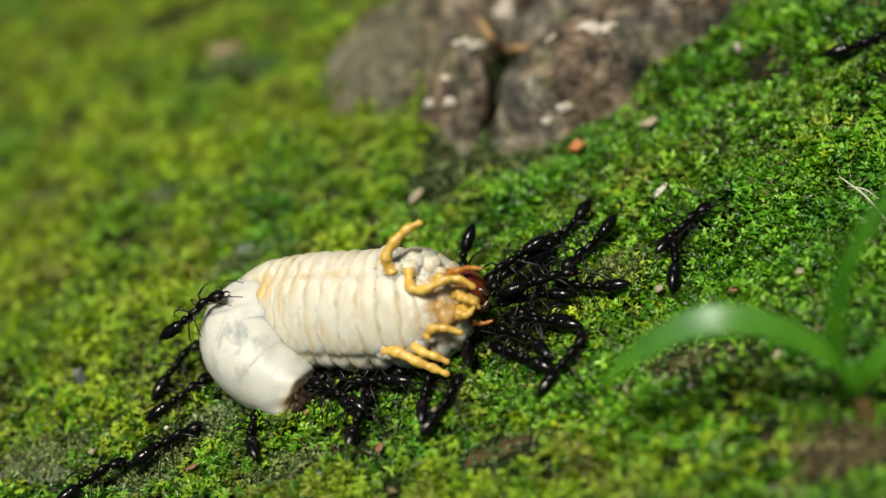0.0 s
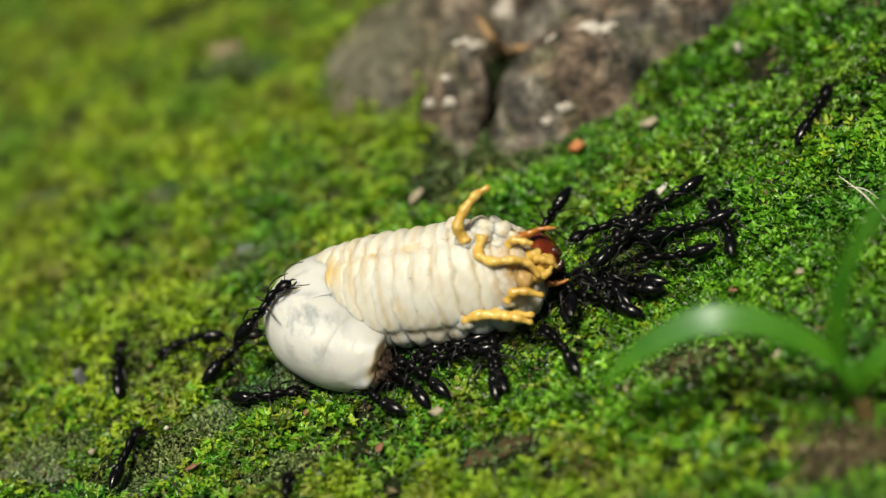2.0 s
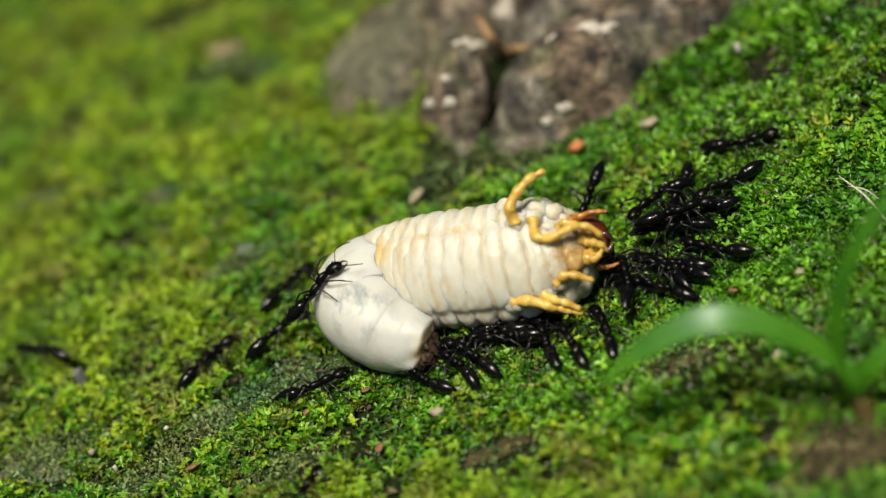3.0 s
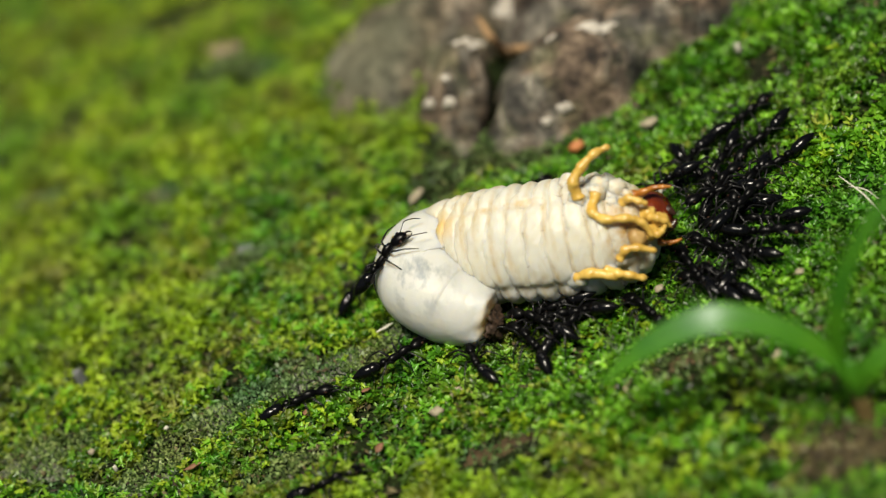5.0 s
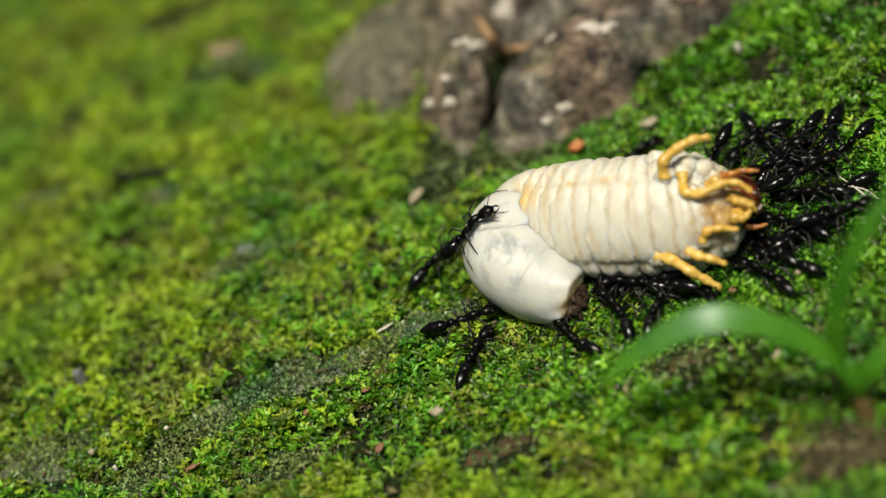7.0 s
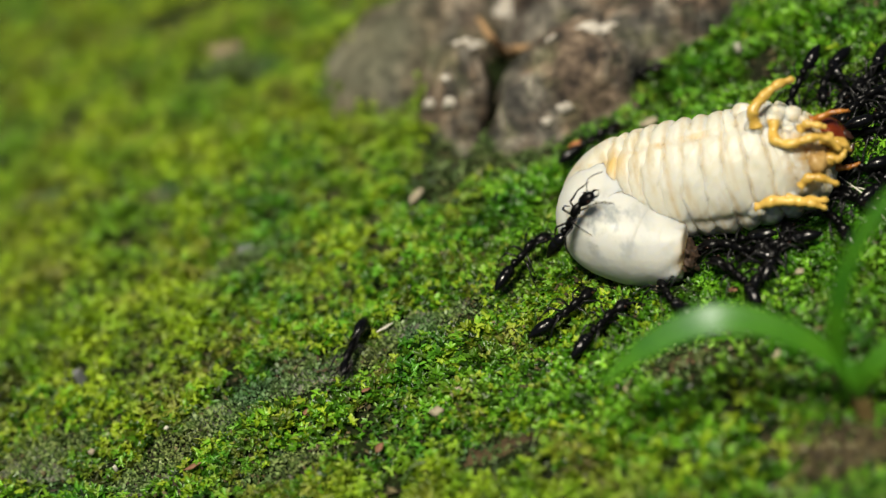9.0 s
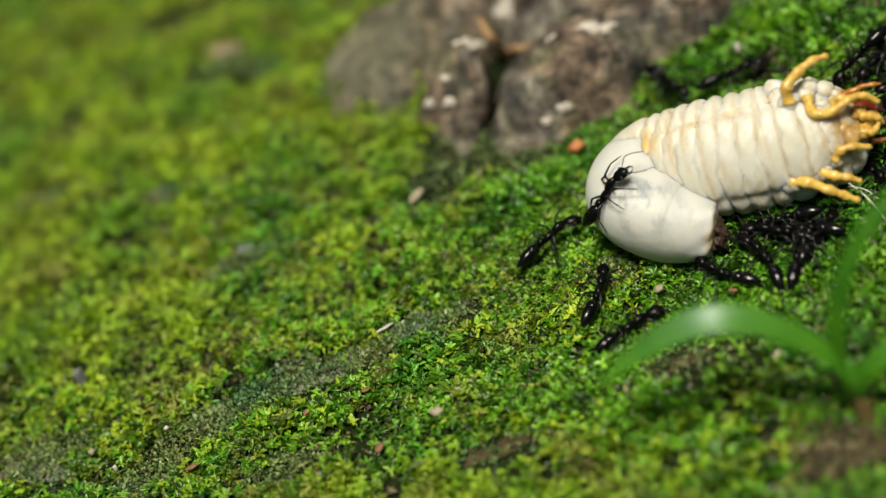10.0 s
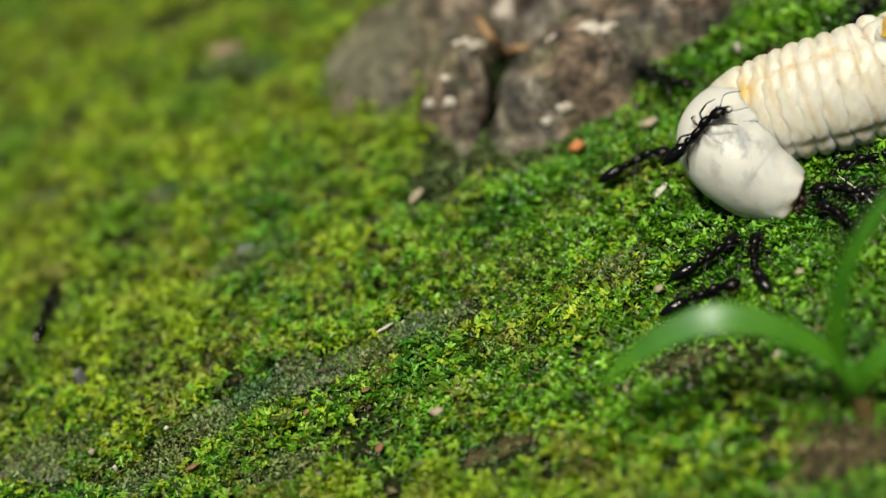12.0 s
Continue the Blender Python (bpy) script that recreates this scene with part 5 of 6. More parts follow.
    run(herd[15], (
        (0.0, -10.0, -29.6, 72, 1.7, -1), (0.5, -2.6, -29.1, 88, 1.7, -1), (1.0, 1.9, -25.7, 113, 1.7, 0), (1.5, 4.1, -27.4, 96, 1.7, 0), (2.0, 6.7, -25.9, 95, 1.7, 0),
        (2.5, 11.0, -25.6, 103, 1.7, 0), (3.0, 16.4, -24.1, 110, 1.8, 0), (5.0, 26.4, -22.3, 121, 1.8, -1), (5.5, 29.3, -21.5, 119, 1.8, -1), (6.0, 32.1, -21.1, 120, 1.8, -1),
        (6.5, 34.3, -25.1, 98, 1.7, 0), (7.0, 34.7, -24.5, 99, 1.8, 0), (9.0, 43.7, -16.5, 60, 1.8, -1), (9.5, 45.3, -14.5, 46, 1.8, -1), (10.0, 48.7, -15.9, 50, 1.8, -1),
        (10.5, 50.4, -11.3, 54, 1.8, -1), (11.0, 53.4, -10.0, 48, 1.8, -1), (12.0, 62.4, -5.5, 43, 1.8, -1),), "glossy black ant carrying at the grub's flank")
    run(herd[16], (
        (0.0, 1.1, -30.5, 59, 1.7, -1), (0.5, 7.4, -23.8, 131, 1.8, -1), (1.0, 7.6, -25.4, 122, 1.8, -1), (1.5, 12.1, -25.5, 121, 1.8, -1), (2.0, 15.3, -25.1, 116, 1.8, -1),
        (2.5, 18.5, -24.9, 109, 1.7, 0), (3.0, 21.1, -23.7, 103, 1.8, -1), (5.0, 34.2, -20.1, 136, 1.8, -1), (5.5, 35.7, -19.5, 132, 1.8, -1), (6.0, 37.5, -20.6, 119, 1.8, -1),
        (6.5, 40.8, -20.2, 134, 1.8, -1), (7.0, 40.9, -20.3, 129, 1.8, -1), (9.0, 50.4, -13.7, 112, 1.8, -1), (12.0, 72.0, -3.8, 109, 1.8, -1),), "glossy black ant carrying at the grub's flank")
    run(herd[17], (
        (0.0, 9.9, -25.6, 141, 1.7, -2), (0.5, 9.7, -23.5, 116, 1.7, -2), (1.0, 11.3, -23.4, 123, 1.7, -2), (1.5, 16.9, -23.2, 128, 1.7, -2), (2.0, 21.1, -19.3, 143, 1.7, -2),
        (2.5, 24.1, -18.1, 151, 1.7, -2), (3.0, 28.0, -18.8, 145, 1.7, -2), (5.0, 36.3, -20.1, 131, 1.7, -2), (5.5, 40.8, -18.9, 146, 1.7, -2), (6.0, 41.5, -19.3, 128, 1.7, -2),
        (6.5, 43.3, -20.7, 129, 1.7, -2), (7.0, 43.5, -19.0, 140, 1.7, -2), (9.0, 53.4, -11.6, 138, 1.7, -2), (12.0, 75.0, -1.8, 137, 1.7, -2),), "glossy black ant carrying near the grub's legs")
    run(herd[18], (
        (0.0, -12.8, -21.0, -167, 1.7, -3), (0.5, -9.6, -23.6, -172, 1.7, -3), (1.0, -4.0, -23.9, -179, 1.7, -3), (1.5, -2.8, -22.5, -173, 1.7, -3), (2.0, 0.5, -21.7, -179, 1.7, -3),
        (2.5, 2.9, -21.3, 178, 1.7, -3), (3.0, 5.8, -21.0, 176, 1.7, -3), (5.0, 14.6, -18.5, -176, 1.7, -3), (5.5, 17.1, -19.3, 176, 1.7, -3), (6.0, 20.3, -19.3, 176, 1.7, -3),
        (6.5, 23.3, -19.2, 175, 1.7, -3), (7.0, 26.3, -17.9, 179, 1.7, -3), (9.0, 37.7, -14.1, 175, 1.7, -3), (9.5, 40.7, -13.3, 180, 1.7, -3), (10.0, 43.6, -12.0, 175, 1.7, -3),
        (10.5, 46.7, -10.2, 179, 1.7, -3), (11.0, 49.7, -8.9, 174, 1.7, -3), (12.0, 56.6, -5.1, 174, 1.7, -3),), "glossy black ant squeezed under the grub's flank")
    run(herd[19], (
        (0, 10.5, -11.5, -142, 3.4, 7), (0.5, 10.8, -10.0, -150, 3.4, 8), (1, 14.6, -8.5, -171, 3.4, 8), (1.5, 18.1, -8.1, -179, 3.4, 6), (2, 22.3, -7.4, -170, 3.4, 6),
        (2.5, 26.5, -6.0, -154, 3.4, 6), (3, 29.2, -4.2, -144, 3.4, 7), (5, 37.5, -5.7, -171, 3.3, 6), (5.5, 39.8, -4.4, -155, 3.3, 6), (6, 41.4, -2.8, -145, 3.3, 7),
        (6.5, 42.3, -1.5, -154, 3.3, 8), (7, 45.5, -3.4, -174, 3.3, 8), (9, 57.0, 3.7, -147, 3.3, 7), (9.5, 59.8, 4.2, -155, 3.3, 8), (10, 63.2, 5.5, -175, 3.3, 8),
        (10.5, 67.3, 6.5, 179, 3.3, 7), (11, 71.2, 8.3, -171, 3.3, 6), (11.5, 75.2, 11.1, -155, 3.3, 6), (12, 79.3, 14.5, -146, 3.3, 7),), "glossy black ant in the crowd hauling the grub")
    run(herd[20], (
        (0, 12.2, -16.7, 180, 2.6, 4), (0.5, 13.3, -16.0, 169, 2.6, 3), (1, 17.5, -14.5, 173, 2.6, 3), (1.5, 20.8, -13.0, -173, 2.6, 3), (2, 24.3, -11.4, -160, 2.6, 4),
        (2.5, 27.9, -10.2, -163, 2.6, 4), (3, 30.6, -9.4, 178, 2.6, 4), (5, 39.2, -9.7, -161, 2.6, 4), (5.5, 41.0, -8.5, -164, 2.6, 4), (6, 42.7, -7.9, 177, 2.6, 4),
        (6.5, 44.2, -7.5, 167, 2.6, 3), (7, 47.9, -9.1, 172, 2.6, 3), (9, 58.1, -1.4, 176, 2.6, 4), (9.5, 61.5, -1.7, 166, 2.6, 3), (10, 65.3, -0.2, 172, 2.6, 3),
        (10.5, 69.3, 1.9, -174, 2.6, 3), (11, 72.7, 4.4, -162, 2.6, 4), (11.5, 76.2, 7.1, -165, 2.6, 4), (12, 80.3, 9.5, 178, 2.6, 4),), "glossy black ant in the crowd hauling the grub")
    run(herd[21], (
        (0, 10.6, -22.9, 141, 2.2, 1), (0.5, 11.7, -21.6, 147, 2.3, 2), (1, 15.4, -19.0, 153, 2.3, 2), (1.5, 17.9, -17.3, 150, 2.2, 2), (2, 21.2, -16.4, 139, 2.2, 2),
        (2.5, 25.3, -16.3, 135, 2.2, 2), (3, 28.7, -15.7, 138, 2.2, 1), (5, 36.0, -14.6, 138, 2.2, 2), (5.5, 38.3, -14.4, 134, 2.2, 2), (6, 40.5, -14.0, 137, 2.2, 2),
        (6.5, 42.2, -12.9, 144, 2.2, 2), (7, 45.4, -13.4, 150, 2.2, 2), (9, 55.8, -7.5, 136, 2.2, 2), (9.5, 59.3, -7.0, 143, 2.2, 2), (10, 62.7, -4.5, 149, 2.2, 2),
        (10.5, 66.1, -2.2, 146, 2.2, 3), (11, 69.2, -0.4, 135, 2.2, 2), (11.5, 73.1, 1.3, 131, 2.2, 2), (12, 77.8, 3.4, 135, 2.2, 2),), "glossy black ant in the crowd hauling the grub")
    run(herd[22], (
        (0, 4.1, -10.3, -103, 4.5, -25), (0.5, 6.1, -12.5, -114, 4.5, -25), (1, 9.7, -15.3, -156, 4.5, -25), (1.5, 13.4, -16.3, 124, 4.5, -25), (2, 17.5, -17.8, 104, 4.5, 0),
        (2.5, 22.1, -19.6, 97, 4.5, 0), (3, 24.9, -18.5, 96, 4.5, 0), (5, 38.9, -17.6, 64, 2.0, 1), (5.5, 41.5, -17.0, 64, 2.0, 1), (6, 43.5, -15.7, 48, 2.0, 2),
        (6.5, 44.5, -13.9, 33, 2.0, 2), (7, 47.3, -14.8, 38, 2.0, 1), (9, 58.6, -9.1, 46, 2.0, 2), (9.5, 61.5, -8.0, 32, 2.0, 2), (10, 64.5, -6.0, 37, 2.0, 1),
        (10.5, 68.1, -4.7, 51, 2.0, 1), (11, 71.8, -3.4, 61, 2.0, 1), (11.5, 76.1, -1.3, 60, 2.0, 1), (12, 80.5, 1.8, 45, 2.0, 2),), "glossy black ant in the crowd hauling the grub")
    run(herd[23], (
        (0, 14.1, -9.8, -118, 2.6, 3), (0.5, 14.6, -8.6, -129, 2.6, 4), (1, 18.7, -7.4, -148, 2.6, 4), (1.5, 22.2, -6.8, -150, 2.6, 3), (2, 26.3, -5.7, -138, 2.6, 3),
        (2.5, 30.3, -4.2, -124, 2.6, 3), (3, 32.8, -2.6, -120, 2.6, 3), (5, 41.5, -4.1, -139, 2.6, 3), (5.5, 43.6, -2.6, -126, 2.6, 3), (6, 45.0, -1.2, -122, 2.6, 3),
        (6.5, 46.1, -0.4, -134, 2.6, 4), (7, 49.5, -2.4, -151, 2.6, 4), (9, 60.6, 5.1, -124, 2.6, 3), (9.5, 63.6, 5.2, -135, 2.6, 4), (10, 67.2, 6.3, -152, 2.6, 4),
        (10.5, 71.4, 7.6, -153, 2.6, 3), (11, 75.2, 9.8, -141, 2.6, 3), (11.5, 79.1, 12.8, -128, 2.6, 3), (12, 83.1, 16.1, -125, 2.6, 3),), "glossy black ant in the crowd hauling the grub")
    run(herd[24], (
        (0, 4.0, -21.3, 97, 3.0, 0), (0.5, 5.8, -20.2, 98, 3.0, 0), (1, 9.6, -20.2, 99, 3.0, 0), (1.5, 12.7, -19.4, 101, 3.0, 0), (2, 16.3, -17.8, 102, 3.0, 0),
        (2.5, 20.7, -16.5, 104, 3.0, 0), (3, 23.5, -15.4, 104, 3.0, 0), (5, 42.6, -15.1, -9, 3.3, 0), (5.5, 44.4, -14.3, 1, 3.3, 0), (6, 46.3, -14.0, 18, 3.3, 0),
        (6.5, 48.0, -13.5, 25, 3.3, 0), (7, 51.5, -14.7, 13, 3.3, 0), (9, 61.4, -7.4, 17, 3.3, 0), (9.5, 64.9, -7.6, 25, 3.3, 0), (10, 68.6, -5.8, 12, 3.3, 0),
        (10.5, 72.4, -3.4, -7, 3.3, 0), (11, 75.5, -0.9, -9, 3.3, 0), (11.5, 79.0, 1.4, 2, 3.3, 0), (12, 83.3, 3.6, 19, 3.3, 0),), "glossy black ant in the crowd hauling the grub")
    run(herd[25], (
        (0, -1.4, -27.9, 78, 2.0, 0), (0.5, -0.5, -27.2, 84, 2.0, 0), (1, 2.4, -27.4, 89, 2.0, 0), (1.5, 4.6, -26.9, 93, 2.0, 0), (2, 7.3, -25.7, 97, 2.0, 0),
        (2.5, 10.8, -24.8, 101, 2.0, 0), (3, 13.6, -23.6, 100, 2.0, 0), (5, 32.8, -17.4, 111, 2.0, 1), (5.5, 35.3, -17.2, 114, 2.0, 1), (6, 37.6, -16.6, 119, 2.0, 1),
        (6.5, 39.1, -15.1, 121, 2.0, 1), (7, 42.1, -15.6, 117, 2.0, 2), (9, 52.8, -10.0, 117, 2.0, 1), (9.5, 56.2, -9.2, 119, 2.0, 1), (10, 59.4, -6.6, 114, 2.0, 2),
        (10.5, 62.7, -4.6, 107, 2.0, 1), (11, 65.9, -3.1, 106, 2.0, 1), (11.5, 70.0, -1.5, 110, 2.0, 1), (12, 74.7, 0.9, 115, 2.0, 1),), "glossy black ant in the crowd hauling the grub")
    run(herd[26], (
        (0, 14.6, -16.3, 10, 4.8, 0), (0.5, 14.9, -14.3, 9, 4.8, 0), (1, 18.3, -12.5, 21, 4.8, 0), (1.5, 21.5, -12.0, 37, 4.8, 0), (2, 25.6, -11.7, 42, 4.8, 0),
        (2.5, 30.0, -10.8, 28, 4.8, 0), (3, 32.8, -9.0, 9, 4.7, 0), (5, 40.5, -10.0, 41, 4.7, 0), (5.5, 43.0, -9.1, 27, 4.7, 0), (6, 44.8, -7.5, 8, 4.7, 0),
        (6.5, 45.7, -5.8, 7, 4.7, 0), (7, 48.6, -7.2, 20, 4.7, 0), (9, 60.1, -0.9, 7, 4.7, 0), (9.5, 62.9, -0.1, 6, 4.7, 0), (10, 66.0, 1.7, 19, 4.7, 0),
        (10.5, 69.8, 2.8, 34, 4.7, 0), (11, 73.7, 4.2, 38, 4.7, 0), (11.5, 77.8, 6.6, 25, 4.7, 0), (12, 82.1, 10.0, 9, 4.7, 0),), "glossy black ant in the crowd hauling the grub")
    run(herd[27], (
        (0, 72.2, -4.5, -146, 2.6, 4), (0.5, 73.0, -3.8, -166, 2.6, 5), (1, 77.0, -2.6, -175, 2.6, 4), (1.5, 80.4, -1.7, -166, 2.6, 4), (2, 84.1, -0.3, -149, 2.6, 3),
        (2.5, 87.7, 1.1, -140, 2.6, 4), (3, 90.3, 2.4, -145, 2.6, 4), (5, 34.3, 2.2, -125, 2.6, 3), (5.5, 36.2, 3.8, -113, 2.6, 3), (6, 37.7, 4.8, -116, 2.6, 4),
        (6.5, 39.1, 5.4, -136, 2.6, 5), (7, 42.8, 3.2, -152, 2.6, 4), (9, 53.7, 11.2, -118, 2.6, 4), (9.5, 56.9, 10.8, -139, 2.6, 5), (10, 60.8, 11.9, -153, 2.6, 4),
        (10.5, 65.1, 13.5, -145, 2.6, 4), (11, 68.7, 15.9, -128, 2.6, 3), (11.5, 72.4, 18.9, -118, 2.6, 3), (12, 76.5, 21.7, -120, 2.6, 4),), "glossy black ant in the crowd hauling the grub")
    run(herd[28], (
        (0, 13.3, -20.4, 143, 2.2, 0), (0.5, 14.6, -19.5, 144, 2.2, 0), (1, 17.8, -19.6, 145, 2.2, 0), (1.5, 20.3, -19.0, 147, 2.2, 0), (2, 23.3, -17.6, 148, 2.2, 0),
        (2.5, 27.0, -16.5, 149, 2.2, 0), (3, 29.9, -15.4, 149, 2.2, 0), (5, 38.4, 1.3, -129, 2.2, 2), (5.5, 40.5, 1.7, -146, 2.2, 2), (6, 42.6, 1.9, -164, 2.2, 2),
        (6.5, 44.5, 2.6, -162, 2.2, 2), (7, 48.0, 1.5, -146, 2.2, 2), (9, 58.4, 8.2, -165, 2.2, 2), (9.5, 62.1, 8.0, -162, 2.2, 2), (10, 65.9, 10.2, -147, 2.2, 2),
        (10.5, 69.6, 12.7, -133, 2.2, 2), (11, 72.7, 15.0, -132, 2.2, 2), (11.5, 76.4, 16.9, -147, 2.2, 2), (12, 81.1, 19.0, -163, 2.2, 2),), "glossy black ant in the crowd hauling the grub")
    run(herd[29], (
        (0, 70.2, -12.2, -157, 2.2, 2), (0.5, 71.1, -10.4, -142, 2.2, 2), (1, 74.5, -8.0, -135, 2.2, 2), (1.5, 77.0, -7.0, -144, 2.2, 3), (2, 80.5, -6.7, -163, 2.2, 3),
        (2.5, 84.7, -6.5, -167, 2.2, 2), (3, 88.0, -5.3, -156, 2.2, 2), (5, 34.7, 1.1, -63, 2.2, 2), (5.5, 37.5, 1.2, -70, 2.2, 2), (6, 39.8, 2.2, -75, 2.2, 2),
        (6.5, 41.1, 4.1, -72, 2.2, 1), (7, 44.0, 3.3, -67, 2.2, 1), (9, 55.6, 8.5, -76, 2.2, 2), (9.5, 58.9, 9.5, -74, 2.2, 2), (10, 62.0, 12.0, -69, 2.2, 1),
        (10.5, 65.5, 13.6, -66, 2.2, 2), (11, 69.1, 14.8, -67, 2.2, 2), (11.5, 73.5, 16.4, -75, 2.2, 2), (12, 78.3, 19.2, -79, 2.2, 2),), "glossy black ant in the crowd hauling the grub")
    run(herd[30], (
        (0, 78.0, 1.1, -138, 3.3, 7), (0.5, 78.5, 2.6, -141, 3.3, 8), (1, 82.1, 4.0, -159, 3.3, 9), (1.5, 85.3, 4.4, -170, 3.3, 8), (2, 89.3, 5.1, -163, 3.4, 7),
        (2.5, 93.4, 6.5, -148, 3.4, 6), (3, 96.3, 8.4, -138, 3.4, 7), (5, 37.7, -4.7, 49, 3.3, 8), (5.5, 40.1, -3.4, 26, 3.3, 9), (6, 41.7, -1.8, 11, 3.3, 8),
        (6.5, 42.7, -0.4, 18, 3.3, 7), (7, 45.8, -2.2, 37, 3.3, 7), (9, 57.3, 4.6, 9, 3.3, 8), (9.5, 60.2, 5.2, 18, 3.3, 7), (10, 63.5, 6.6, 36, 3.3, 7),
        (10.5, 67.6, 7.6, 49, 3.3, 7), (11, 71.5, 9.2, 46, 3.3, 8), (11.5, 75.6, 12.0, 24, 3.3, 9), (12, 79.7, 15.5, 11, 3.3, 8),), "glossy black ant in the crowd hauling the grub")
    run(herd[31], (
        (0, -14.4, -25.4, 143, 2.1, 3), (0.5, -13.2, -25.3, 141, 2.1, 3), (1, -10.0, -26.2, 139, 2.1, 3), (1.5, -7.6, -26.4, 137, 2.1, 3), (2, -4.7, -25.9, 134, 2.1, 0),
        (2.5, -1.1, -25.6, 132, 2.1, 0), (3, 1.8, -24.4, 132, 2.1, 0), (5, 11.8, -23.8, 120, 2.1, 3), (5.5, 14.6, -23.7, 123, 2.1, 3), (6, 18.2, -24.0, 124, 2.1, 4),
        (6.5, 20.2, -22.2, 120, 2.2, 4), (7, 22.8, -21.3, 114, 2.2, 4), (9, 37.8, -20.3, 121, 2.2, 3), (9.5, 39.7, -19.0, 120, 2.2, 4), (10, 41.3, -17.7, 115, 2.2, 4),
        (10.5, 43.2, -16.8, 110, 2.2, 4), (11, 43.4, -14.6, 111, 2.1, 3), (11.5, 47.0, -15.7, 114, 2.1, 3), (12, 51.6, -14.9, 117, 2.1, 3),), "glossy black ant biting the grub's dark tail")
    run(herd[32], (
        (0, -9.2, -25.0, 169, 2.0, 1), (0.5, -5.6, -26.4, 163, 2.0, 1), (1, -1.3, -26.3, 166, 2.0, 1), (1.5, -0.3, -27.0, 174, 2.0, 1), (2, 1.8, -23.7, -178, 2.0, 1),
        (2.5, 3.7, -22.4, -176, 2.0, 2), (3, 7.8, -22.2, 175, 2.0, 2), (5, 17.3, -20.5, 176, 2.0, 1), (5.5, 19.6, -19.8, -176, 2.0, 2), (6, 22.8, -20.1, -179, 2.0, 2),
        (6.5, 24.9, -18.9, 169, 2.0, 2), (7, 27.8, -18.7, 161, 2.0, 1), (9, 42.8, -16.5, -177, 2.0, 2), (9.5, 44.3, -15.4, 176, 2.0, 2), (10, 46.1, -14.8, 164, 2.0, 2),
        (10.5, 48.4, -14.4, 160, 2.0, 1), (11, 49.1, -12.2, 163, 2.0, 1), (11.5, 52.6, -12.8, 172, 2.0, 1), (12, 56.8, -11.3, -179, 2.0, 2),), "glossy black ant squeezed under the grub's flank")
    run(herd[33], (
        (0, -8.3, -22.5, -25, 2.0, 0), (0.5, -6.8, -22.2, -21, 2.0, 0), (1, -3.3, -22.8, -17, 2.0, 0), (1.5, -0.5, -22.7, -13, 2.0, 0), (2, 2.8, -21.9, -9, 2.0, 0),
        (2.5, 6.8, -21.3, -5, 2.0, 0), (3, 9.7, -20.1, -5, 2.0, 0), (5, 16.6, -22.5, 40, 1.9, 0), (5.5, 18.9, -22.3, 48, 1.9, 0), (6, 22.5, -23.2, 58, 1.9, 0),
        (6.5, 24.9, -22.3, 65, 1.9, 0), (7, 28.1, -21.9, 63, 1.9, 0), (9, 42.0, -19.2, 50, 1.9, 0), (9.5, 44.0, -18.7, 59, 1.9, 0), (10, 46.1, -18.2, 63, 1.9, 0),
        (10.5, 48.5, -17.3, 57, 1.9, 0), (11, 48.8, -14.5, 45, 1.9, 0), (11.5, 51.9, -14.7, 37, 1.9, 0), (12, 55.9, -13.6, 42, 1.9, 0),), "glossy black ant squeezed under the grub's flank")
    run(herd[34], (
        (0.0, 59.6, 16.4, 12, 1.9, 0), (0.3, 68.4, 18.7, 17, 1.9, 0), (0.6, 76.9, 22.0, 18, 2.0, 0),), "slender black ant running ahead over the moss")
    run(herd[35], (
        (1.0, 69.6, -26.4, 129, 2.0, 0), (1.6, 57.7, -22.6, 138, 2.0, 0), (2.0, 37.4, -10.4, 105, 2.0, 0), (2.5, 42.3, 2.6, 7, 2.0, 0), (3.0, 41.8, 3.9, 1, 2.0, 0),
        (5.0, 42.4, 9.0, 32, 2.0, 0), (5.5, 48.5, 14.1, 54, 2.0, 0), (6.0, 59.0, 12.5, 29, 2.0, 0), (6.5, 53.7, 25.6, 31, 1.9, 0), (7.0, 66.1, 26.9, 15, 1.9, 0),
        (8.0, 75.8, 29.6, 22, 2.0, 0),), "slender black ant running ahead over the moss")
    run(herd[36], (
        (1.6, -18.1, -50.4, 84, 1.9, 0), (2.0, -19.1, -41.3, 86, 2.0, 0), (2.5, -19.1, -39.4, 83, 2.0, 0), (3.0, -16.9, -40.6, 57, 2.0, 0), (5.0, -13.9, -39.9, 19, 2.0, 0),
        (5.5, -18.0, -37.1, 101, 2.0, 0), (6.0, -23.7, -34.4, 140, 2.0, 0), (6.5, -31.7, -35.4, -2, 2.0, 0), (6.8, -42.9, -37.3, 5, 2.0, 0), (7.1, -56.3, -40.6, 5, 2.0, 0),), "slender black ant circling on bare mossy ground")
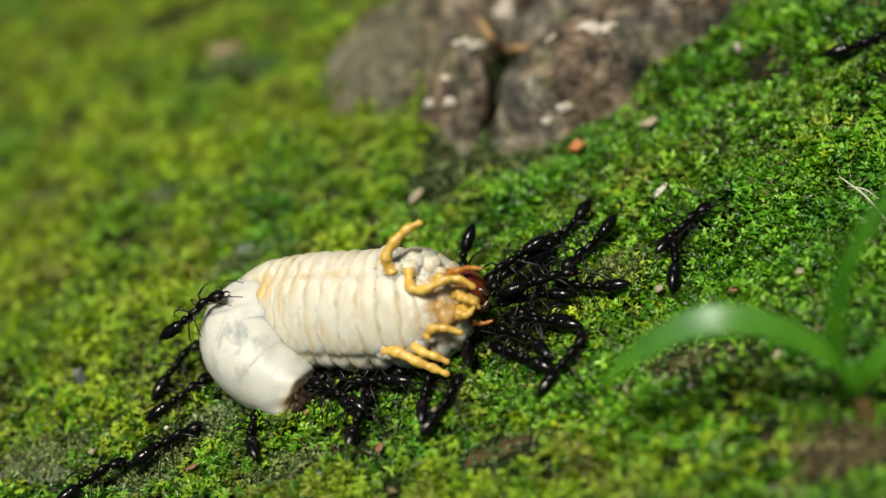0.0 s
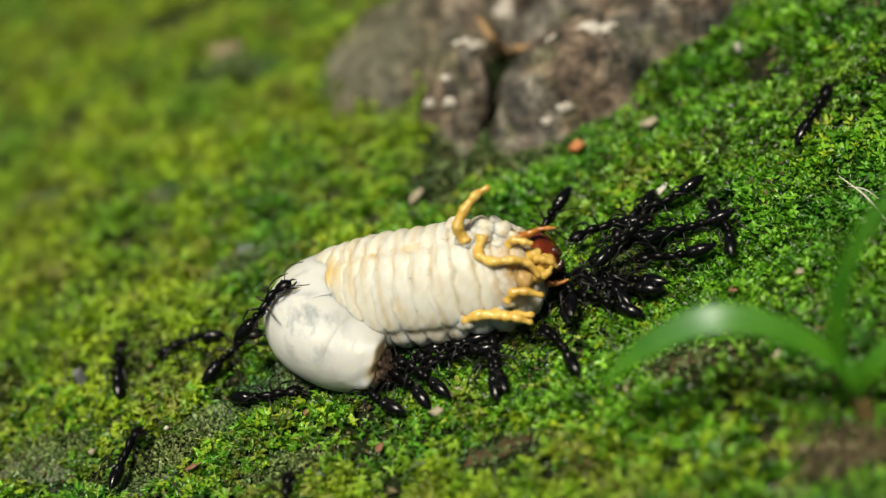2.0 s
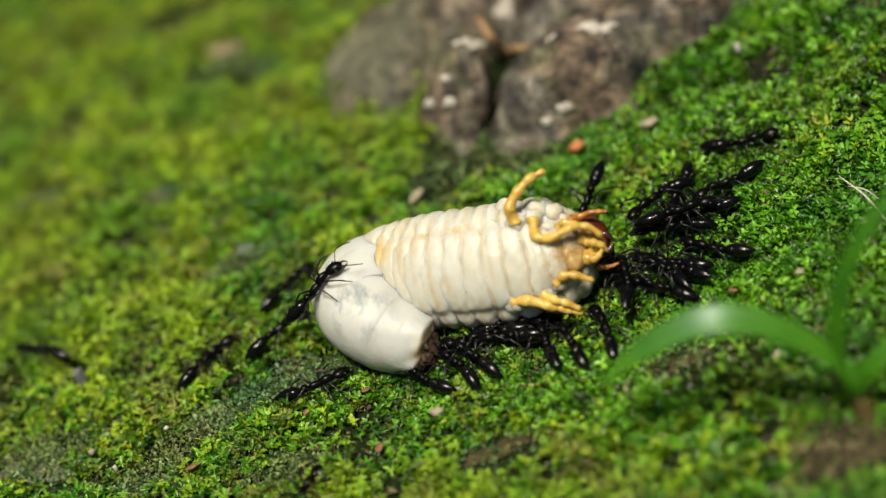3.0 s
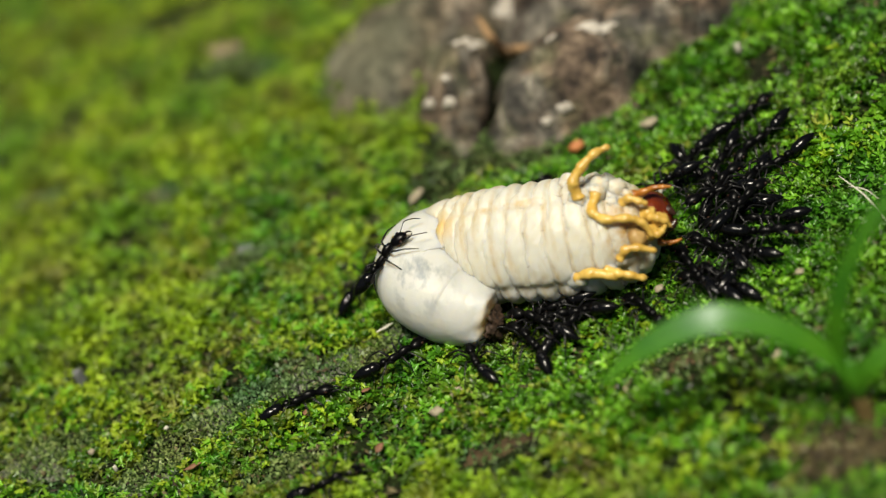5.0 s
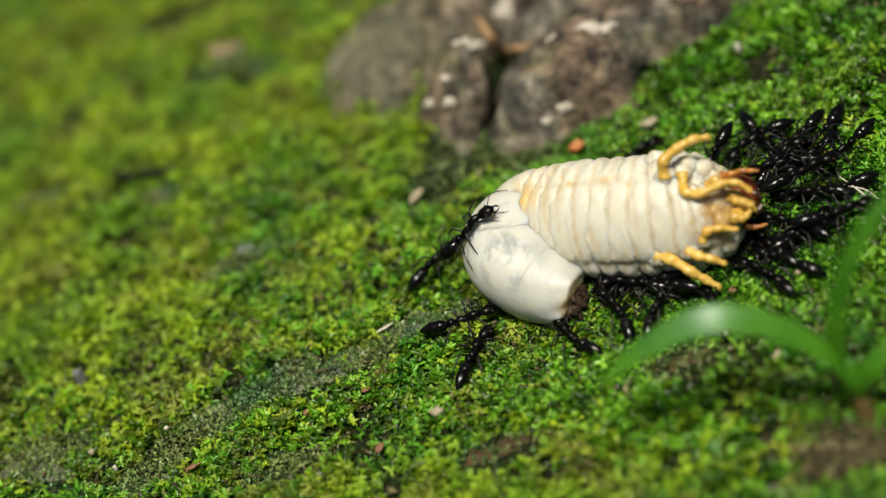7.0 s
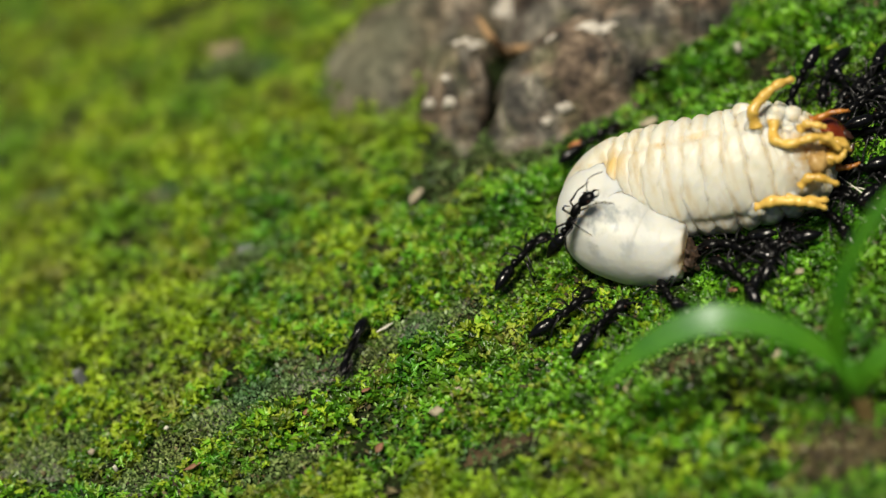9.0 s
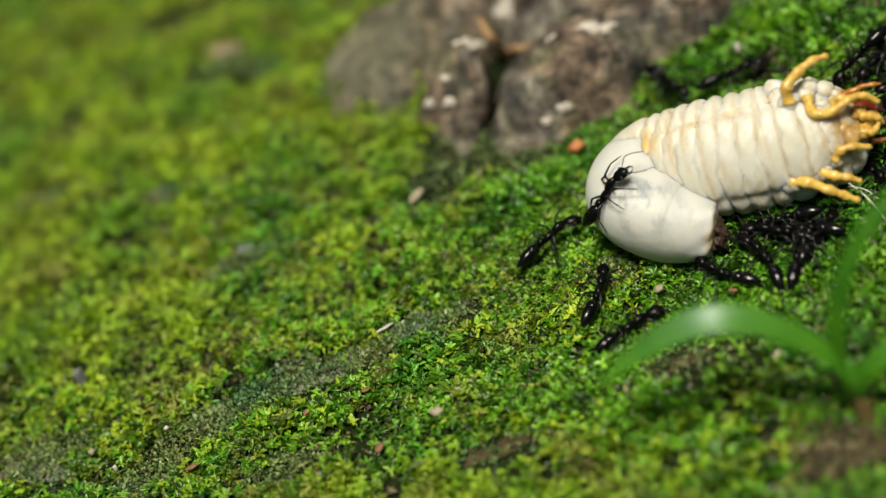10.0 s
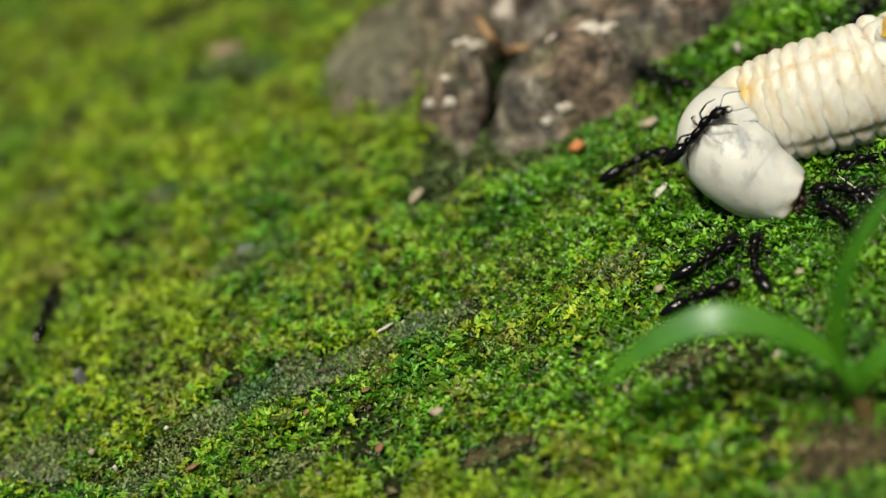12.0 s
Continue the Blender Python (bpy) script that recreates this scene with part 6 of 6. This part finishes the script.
    run(herd[37], (
        (6.2, -87.2, 32.8, 7, 2.0, 0), (6.5, -72.3, 36.3, 6, 2.0, 0), (7.0, -46.1, 30.9, -6, 2.0, 0), (7.2, -33.2, 29.2, 2, 2.0, 0), (7.7, -17.5, 20.7, -52, 2.0, 0),
        (8.3, -7.7, 4.4, -74, 2.0, 0), (8.8, -8.8, -7.8, -121, 2.0, 0), (9.0, -11.7, -18.3, -108, 2.0, 0), (9.2, -20.7, -21.5, -172, 2.0, 0), (9.5, -42.6, -20.2, 156, 2.0, 0),
        (9.8, -59.8, -13.5, 162, 2.0, 0), (10.1, -74.5, -8.7, 160, 2.0, 0),), "slender black ant scouting alone over moss")
    run(herd[38], (
        (10.2, -78.0, -31.5, 26, 2.0, 0), (10.5, -68.1, -25.2, 27, 2.0, 0), (10.8, -55.6, -15.7, 37, 2.0, 0), (11.0, -55.7, -10.5, 94, 2.0, 0), (11.5, -57.0, -2.4, 95, 2.0, 0),
        (12.0, -58.1, 3.1, 92, 2.0, 0),), "slender black ant scouting alone over moss")
    run(herd[39], (
        (5.8, 77.2, 28.9, -162, 2.3, 0), (6.2, 64.6, 24.5, -172, 2.3, 0), (6.5, 53.8, 24.2, -158, 2.3, 0), (6.8, 39.2, 25.9, -176, 2.3, 0), (7.0, 25.2, 24.8, -173, 2.4, 0),
        (7.3, 14.4, 17.5, -158, 2.4, 0), (8.0, 11.1, 15.1, -72, 2.4, 0), (8.6, 12.9, 17.0, 45, 2.4, 0), (9.0, 28.6, 23.6, 2, 2.4, 0), (9.5, 34.7, 20.4, -56, 2.3, 0),
        (10.0, 33.1, 20.4, -62, 2.3, 0), (10.5, 32.4, 20.8, -46, 2.3, 0), (11.0, 34.2, 22.5, -37, 2.3, 0), (11.5, 33.4, 22.8, -55, 2.3, 0), (12.0, 32.9, 21.1, -45, 2.3, 0),), "slender black ant scouting beside the tree root")
    run(herd[40], (
        (9.8, 20.2, -59.6, 26, 1.9, 0), (10.2, 28.5, -49.7, 21, 2.0, 0), (10.5, 37.7, -44.0, 24, 2.0, 0), (10.9, 50.6, -38.4, 30, 2.0, 0), (11.3, 62.8, -33.8, 25, 2.0, 0),), "slender black ant crossing beneath the grass seedling")


motions()
